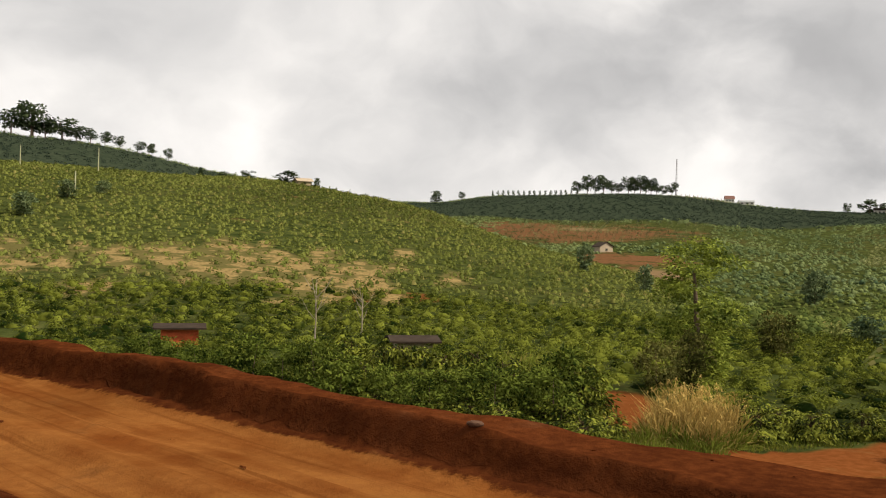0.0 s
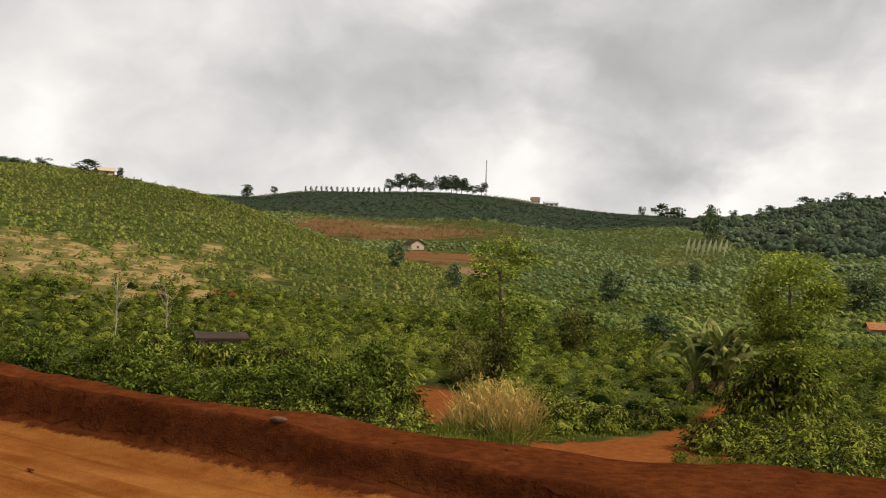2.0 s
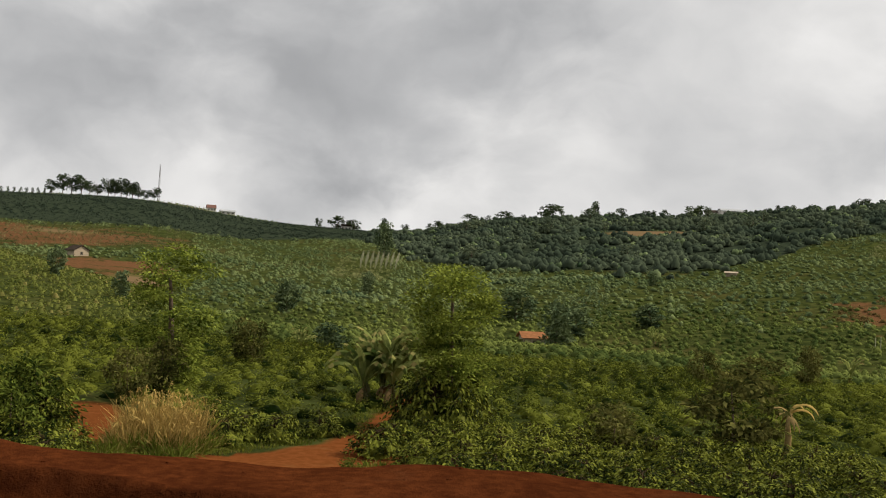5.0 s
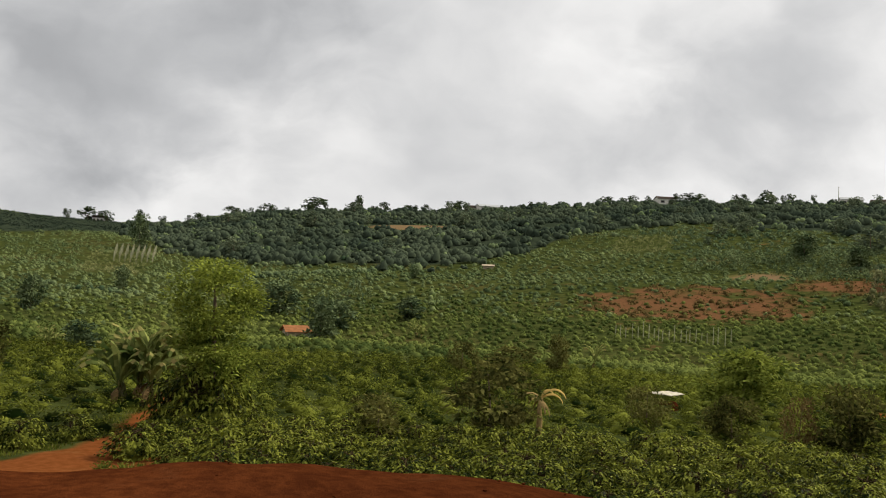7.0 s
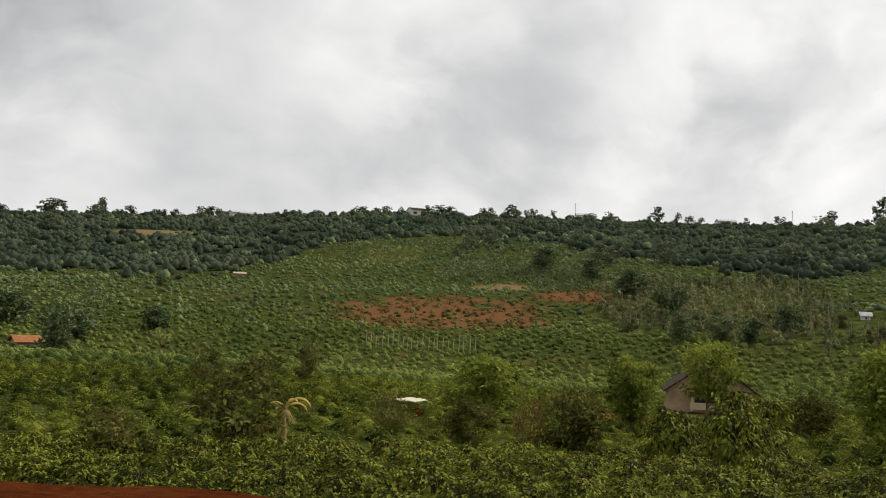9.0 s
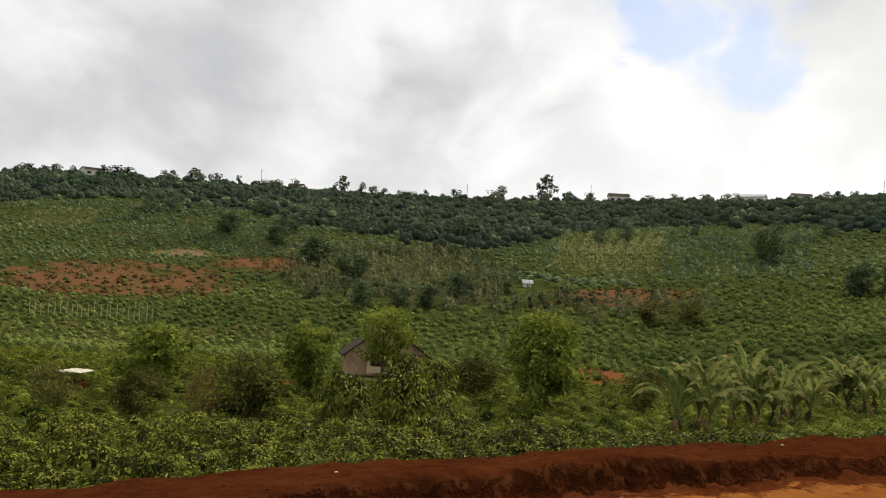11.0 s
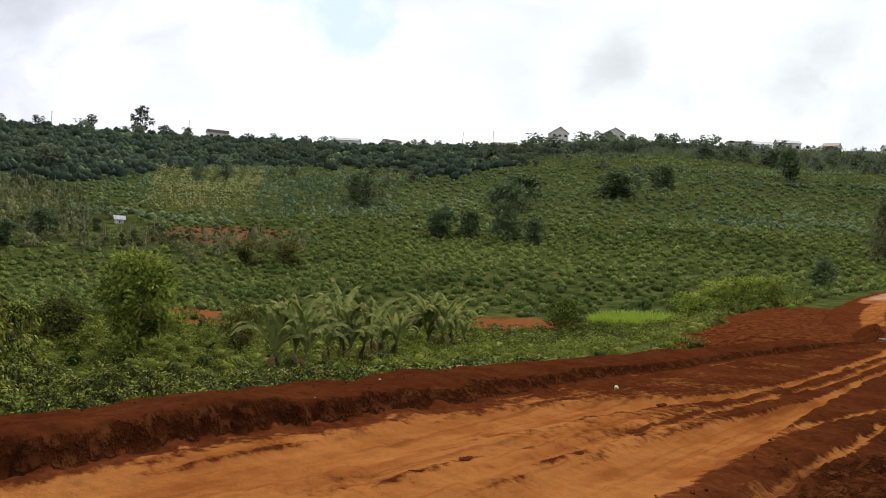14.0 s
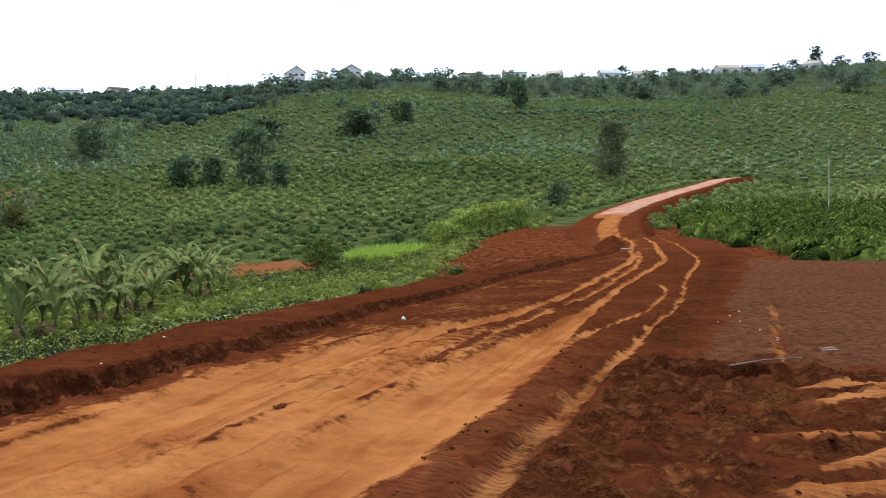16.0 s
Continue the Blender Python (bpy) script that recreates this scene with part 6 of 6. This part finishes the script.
house("red_shed", "low shed with bright red wall and dark roof", -17.6, 43.6, 1.7, 1.3, 1.12, 1.22, M_RED, M_ROOF, 0, "shed", 0)
house("brown_shed", "low shed with a rusty brown sheet roof", -6.7, 45.0, 1.7, 1.8, 0.80, 0.94, M_WOOD, M_ROOF, 8, "shed", 0)
house("orange_roof_hut", "small hut with a rusty orange sheet roof", 60.0, 108.0, 2.8, 2.6, 1.5, 2.1, M_WOOD, M_ORANGE_ROOF, 15, "hut", 1, sink=0.75)
house("hillside_house", "small grey-roofed house on the red slope", 12.0, 258.8, 4.2, 3.4, 1.7, 2.8, M_WOOD, M_ROOF, 35, gable_front=True, windows=1)
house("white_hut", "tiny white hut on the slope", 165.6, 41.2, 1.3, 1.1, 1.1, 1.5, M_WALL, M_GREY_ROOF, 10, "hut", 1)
house("low_roof_shelter", "low pale shelter on the hillside", 159.9, 189.0, 2.6, 2.0, 1.0, 1.3, M_WOOD, M_WOOD, 0, "shelter", 0)
house("ridge_hut", "small low hut with pale wall and weathered roof on the hilltop", -49.3, 181.8, 2.8, 2.2, 1.1, 1.6, M_CREAM, M_WOOD, 20, "hut", 1)
for x, y, w, h in VILLAS[:2]:
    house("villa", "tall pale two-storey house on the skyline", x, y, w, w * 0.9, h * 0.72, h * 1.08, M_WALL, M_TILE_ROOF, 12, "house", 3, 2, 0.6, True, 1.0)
for n_, (x, y, w, h) in enumerate(VILLAS[2:]):
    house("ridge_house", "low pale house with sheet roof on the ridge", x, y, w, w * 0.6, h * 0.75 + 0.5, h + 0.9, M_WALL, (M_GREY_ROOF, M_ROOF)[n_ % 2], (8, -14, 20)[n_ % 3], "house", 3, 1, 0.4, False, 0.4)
for k, a in enumerate((112.5, 116.2, 119.4, 121.3, 124.2, 126.0, 127.4, 130.5)):
    d_ = float(knots(a, RIDGE_FAR)) * (0.945, 0.97, 0.955)[k % 3]
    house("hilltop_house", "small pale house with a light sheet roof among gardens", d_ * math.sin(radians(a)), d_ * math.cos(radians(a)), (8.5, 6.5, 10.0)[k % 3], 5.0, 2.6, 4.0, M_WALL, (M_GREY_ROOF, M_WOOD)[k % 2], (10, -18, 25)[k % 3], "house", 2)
x, y, w, h = (103.4, 601.8, 9.5, 4.4)
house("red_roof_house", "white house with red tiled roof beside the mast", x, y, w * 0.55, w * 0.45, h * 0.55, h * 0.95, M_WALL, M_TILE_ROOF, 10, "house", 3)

# a white sheet of plastic over a heap in the coffee
x, y = 34.5, 27.8
cover = tagged(new("plastic_sheet_heap"), "crumpled white plastic sheet over a low heap", "plastic sheet")
cover.location = (x, y, float(land(x, y)) + 0.38)
bm = bmesh.new()
bmesh.ops.create_grid(bm, x_segments=14, y_segments=8, size=0.5)
for v in bm.verts:
    e = 1 - max(abs(v.co.x), abs(v.co.y)) * 1.7
    v.co = Vector((v.co.x * 1.25, v.co.y * 1.0, 0.46 * min(1.0, max(0.0, e) * 6) + 0.05 * noise.noise(v.co * 7)))
bmesh.ops.solidify(bm, geom=bm.faces[:], thickness=0.03)
part("sheet", bm, M_PLASTIC, cover)
part("heap", box(1.1, 0.7, 1.1, (0, 0, -0.5), 0.15), M_CLOD, cover)

# the withered banana with its bent dry leaves
dead = tagged(new("withered_banana"), "withered tan banana plant with bent dry leaves", "banana plant")
x, y = 22.8, 23.7
dead.location = (x, y, float(land(x, y)))
grid_mesh("stalk", *tube([(0, 0, -0.1), (0.03, 0, 0.5), (-0.02, 0, 0.95), (0.06, 0, 1.3)], [0.12, 0.10, 0.075, 0.04], 8), M_DRY_STALK, dead, True)
for k, (a, reach, up, wide) in enumerate([(-0.9, 1.15, 62, 0.075), (-0.55, 0.95, 40, 0.06), (2.3, 0.8, 48, 0.05), (2.9, 0.6, 20, 0.05), (0.6, 0.7, 5, 0.07), (3.9, 0.6, -15, 0.07), (-1.9, 0.65, -25, 0.07), (1.5, 0.6, -20, 0.06), (5.0, 0.7, -35, 0.06), (-0.2, 0.75, 78, 0.04)]):
    # the frond arches over and hangs, shrivelled and torn
    g = np.random.default_rng(700 + k)
    o, sd = np.array([math.cos(a), math.sin(a), 0]), np.array([-math.sin(a), math.cos(a), 0])
    q = np.linspace(0, 1, 12)
    th = np.radians(up) - q ** 1.2 * np.radians(up + 82)
    step_ = reach / 11
    rib = np.array([[0.04, 0, 1.26]]) + np.outer(np.concatenate([[0], np.cumsum(np.cos(th[:-1]) * step_)]), o) + np.outer(np.concatenate([[0], np.cumsum(np.sin(th[:-1]) * step_)]), [0, 0, 1])
    wid = wide * np.clip(np.sin(np.pi * (q * 0.92 + 0.06)), 0.1, 1) * g.uniform(0.45, 1.2, 12)
    vs = np.concatenate([rib + sd * wid[:, None] - [0, 0, 0.05], rib, rib - sd * wid[:, None] - [0, 0, 0.07]])
    fs = [[i, i + 1, 12 + i + 1, 12 + i] for i in range(11)] + [[12 + i, 12 + i + 1, 24 + i + 1, 24 + i] for i in range(11)]
    grid_mesh("frond", vs, fs, M_STRAW if k in (0, 1, 9) else M_DRY_STALK, dead, label="pale straw-coloured frond" if k in (0, 1, 9) else "")

# ---- mast, poles and posts ----
x, y, h = (72.6, 611.2, 23.5)
mast = tagged(new("radio_mast"), "thin dark lattice mast on the ridge beside the eucalyptus", "mast")
mast.location = (x, y, float(land(x, y)) - 0.5)
for k in range(3):
    a = k * 2.094
    grid_mesh("leg", *tube([(0.55 * math.cos(a), 0.55 * math.sin(a), 0), (0.25 * math.cos(a), 0.25 * math.sin(a), h)], [0.16, 0.12], 5), M_STEEL, mast)
for k in range(9):
    z0, r0 = h * (k + 0.5) / 9.5, 0.55 - 0.3 * (k + 0.5) / 9.5
    ring = [(r0 * math.cos(a), r0 * math.sin(a), z0 + (0.5 if i % 2 else 0)) for i, a in enumerate(np.linspace(0, 2 * np.pi, 7))]
    grid_mesh("brace", *tube(ring, [0.08] * 7, 4), M_STEEL, mast)


def pole(name, label, x, y, h, r=0.06, mat=None, group="", sink=0.4, category="post", arm=False):
    root = tagged(new(name), label, category, group)
    root.location = (x, y, float(land(x, y)) - sink)
    grid_mesh("shaft", *tube([(0, 0, 0), (0.01, 0, (h + sink) * 0.6), (0.02, 0, h + sink)], [r, r * 0.9, r * 0.75], 6), mat or M_POST, root, True)
    if arm:
        part("crossarm", box(1.6, 0.14, 0.14, (0, 0, h + sink - 0.4)), mat or M_POST, root)
    return root


for k in range(22):
    t_ = k / 21
    pole("vine_post", "pale weathered support post for vines", 96.5 + 5.5 * t_ + rng.uniform(-0.3, 0.3), 87.0 - 14.0 * t_, rng.uniform(1.3, 2.4), 0.06, group="vine posts")
for i in range(8):
    for j in range(4):
        a_, d_ = radians(18.6 + 0.30 * i + 0.05 * j), 300.0 + 13.0 * j
        pole("trellis_post", "pale trellis post in the far field", d_ * math.sin(a_), d_ * math.cos(a_), 3.0, 0.16, M_POST, group="trellis posts")
for x, y, h in [(-76.6, 152.7, 4.2), (-64.5, 122.2, 2.6), (-91.3, 154.0, 3.4), (447.1, 260.3, 9.0), (423.4, -39.5, 8.0), (485.0, 91.2, 8.5), (462.0, 150.0, 8.0), (480.0, -60.0, 8.0)]:
    pole("utility_pole", "slim pale utility pole", x, y, h, 0.10 if h < 5 else 0.16, group="utility poles", category="pole", arm=h > 5)
pole("thin_pole", "thin grey pole at the edge of the field", 42.0, -36.6, 3.6, 0.04, category="pole")
for k in range(12):
    a = radians(7.1 + k * 0.22)
    d_ = 600.0
    pole("fence_post", "dark fence post along the ridge", d_ * math.sin(a), d_ * math.cos(a), 2.2, 0.2, M_WOOD, "ridge fence")
for k in range(17):
    a = radians(-3.9 + k * 0.31)
    plant((ROUND_TREES[k % 3][0],), 606 * math.sin(a), 606 * math.cos(a), 3.6, 0.6)


# ---- small things on the road ----
def lump(name, label, u, v, sx, sy, sz, mat, seed, category, group="", sink=0.3, turn=0.0):
    bm = bmesh.new()
    bmesh.ops.create_icosphere(bm, subdivisions=2, radius=0.5)
    for w in bm.verts:
        k = 1 + 0.32 * noise.noise(w.co * 2.3 + Vector((seed, seed * 0.7, 0))) + 0.12 * noise.noise(w.co * 6 + Vector((0, seed, 0)))
        w.co = Vector((w.co.x * sx * k, w.co.y * sy * k, w.co.z * sz * k))
    ob = part(name, bm, mat)
    x, y = to_xy(u, v)
    ob.matrix_basis = pose(x, y, road_height(u, v) + sz * (0.5 - sink), 0, 0, turn)
    return tagged(ob, label, category, group)


lump("pale_stone", "pale stone lying against the berm", 12.4, 4.95, 0.15, 0.06, 0.06, M_POST, 1.0, "stone", turn=-20)
lump("berm_stone", "flat pale stone half buried in the berm", -5.0, 5.3, 0.14, 0.08, 0.05, M_STONE, 2.0, "stone")
def clod(u, v, size, seed):
    """A flat broken crust of soil with a ragged outline."""
    bm = bmesh.new()
    bmesh.ops.create_icosphere(bm, subdivisions=3, radius=1.0)
    for w in bm.verts:
        n_ = noise.noise(Vector((w.co.x * 3.1 + seed, w.co.y * 1.6, seed * 0.3)))
        f_ = noise.noise(Vector((w.co.x * 8.0, w.co.y * 4.0 + seed, w.co.z * 2.0)))
        k = 1 + 0.75 * n_ + 0.35 * f_
        w.co = Vector((w.co.x * size * 0.5 * (1 + 0.25 * f_), w.co.y * size * 0.17 * k + size * 0.1 * n_, w.co.z * size * 0.05 * (1 + f_)))
    ob = part("soil_clod", bm, M_SOIL)
    x, y = to_xy(u, v)
    ob.matrix_basis = pose(x, y, road_height(u, v) + 0.004, 0, 0, -38.75 + 14 * math.sin(seed * 1.7))
    return tagged(ob, "dark broken crust of soil on the road", "soil clod", "road clods")


for k, (u, v, s_) in enumerate([(8.0, 3.33, 0.22), (9.2, 3.3, 0.2), (6.4, 3.84, 0.16), (7.1, 3.86, 0.2), (6.0, 1.2, 0.2), (5.2, 2.2, 0.12), (-6.0, 3.9, 0.1), (-7.4, 4.1, 0.12), (11.3, 3.9, 0.28), (-4.2, 4.2, 0.08), (12.6, 3.5, 0.26), (13.6, 2.4, 0.2), (-2.5, 3.4, 0.1), (-8.8, 3.2, 0.12)]):
    clod(u, v, s_ * 0.95, 500 + k)
g = np.random.default_rng(9)
chunks = []
ico = bmesh.new()
bmesh.ops.create_icosphere(ico, subdivisions=1, radius=0.5)
ico_v = np.array([w.co[:] for w in ico.verts])
ico_f = np.array([[w.index for w in f.verts] for f in ico.faces])
ico.free()
for k in range(800):
    if k < 700:
        u, v = 3.0 + 7.0 * g.uniform() ** 1.3, g.uniform(-1.6, 1.65) if k % 4 else g.uniform(1.95, 2.35)
        s_ = 0.010 + 0.035 * g.uniform() ** 3
    else:
        u = g.uniform(-14, 22)
        v = float(np.interp(u, [-14, 8, 18, 22], [5.6, 5.6, 5.25, 5.2])) + g.uniform(-0.4, 1.3)
        s_ = g.uniform(0.015, 0.04)
    x, y = to_xy(u, v)
    chunks.append((ico_v * g.uniform(0.5, 1.5, ico_v.shape) * [s_ * g.uniform(0.8, 1.7), s_, s_ * 0.5] + [x, y, road_height(u, v) + s_ * 0.1], ico_f))
tagged(grid_mesh("loose_clods", *join(chunks), M_SOIL), "loose crumbs of red soil along berm and muddy verge", "soil", kind="stuff")
for k, (u, v) in enumerate([(13.8, 0.9), (13.2, 0.75), (14.3, 0.8), (13.0, 1.0), (12.4, 0.5), (30.5, 5.2), (31.2, 5.6), (9.5, 6.6), (4.0, 6.4), (7.6, 5.9), (26.6, 6.6), (27.4, 7.0), (28.2, 6.8)]):
    lump("litter_scrap", "small white scrap of litter on the soil", u, v, 0.035 + 0.15 * (u > 20), 0.02 + 0.06 * (u > 20), 0.015 + 0.06 * (u > 20), M_PLASTIC, 20.0 + k, "litter", "litter", turn=k * 40)


def puddle(u, v, su, sv, turn, seed, mat=None):
    bm = bmesh.new()
    n_ = 28
    ring = []
    for i in range(n_):
        a = 2 * math.pi * i / n_
        k = 1 + 0.35 * noise.noise(Vector((math.cos(a) * 1.6, math.sin(a) * 1.6, seed)))
        ring.append(bm.verts.new((su * k * math.cos(a), sv * k * math.sin(a), 0)))
    low = [bm.verts.new((w.co.x, w.co.y, -0.05)) for w in ring]
    bm.faces.new(ring)
    for i in range(n_):
        bm.faces.new((low[i], low[(i + 1) % n_], ring[(i + 1) % n_], ring[i]))
    bmesh.ops.recalc_face_normals(bm, faces=bm.faces[:])
    ob = part("puddle", bm, mat or M_WATER)
    x, y = to_xy(u, v)
    ob.matrix_basis = pose(x, y, road_height(u, v) + 0.006, 0, 0, -38.75 + turn)
    tagged(ob, "shallow muddy puddle reflecting the sky", "puddle", "puddles")


puddle(11.2, -0.18, 0.5, 0.09, 4, 1.0, M_SILT)
for k in range(4):
    puddle(10.85 + 0.14 * k, -0.22 + 0.02 * k, 0.020, 0.07 + 0.03 * (k % 2), 16 + 9 * k, 9.0 + k)
puddle(10.4, 0.27, 0.09, 0.03, 0, 31.0)
puddle(12.0, 0.31, 0.12, 0.025, 0, 32.0)
puddle(29.6, 4.6, 0.35, 0.14, 0, 5.0)
stick = tagged(new("stick"), "long pale stick lying on the mud", "stick")
x, y = to_xy(9.4, 0.4)
stick.matrix_basis = pose(x, y, road_height(9.4, 0.4) + 0.05, 0, 0, -83.75)
grid_mesh("shaft", *tube([(-0.42, 0, 0), (0, 0.03, 0.01), (0.42, 0, 0.0)], [0.009, 0.008, 0.005], 6), M_BARK, stick)
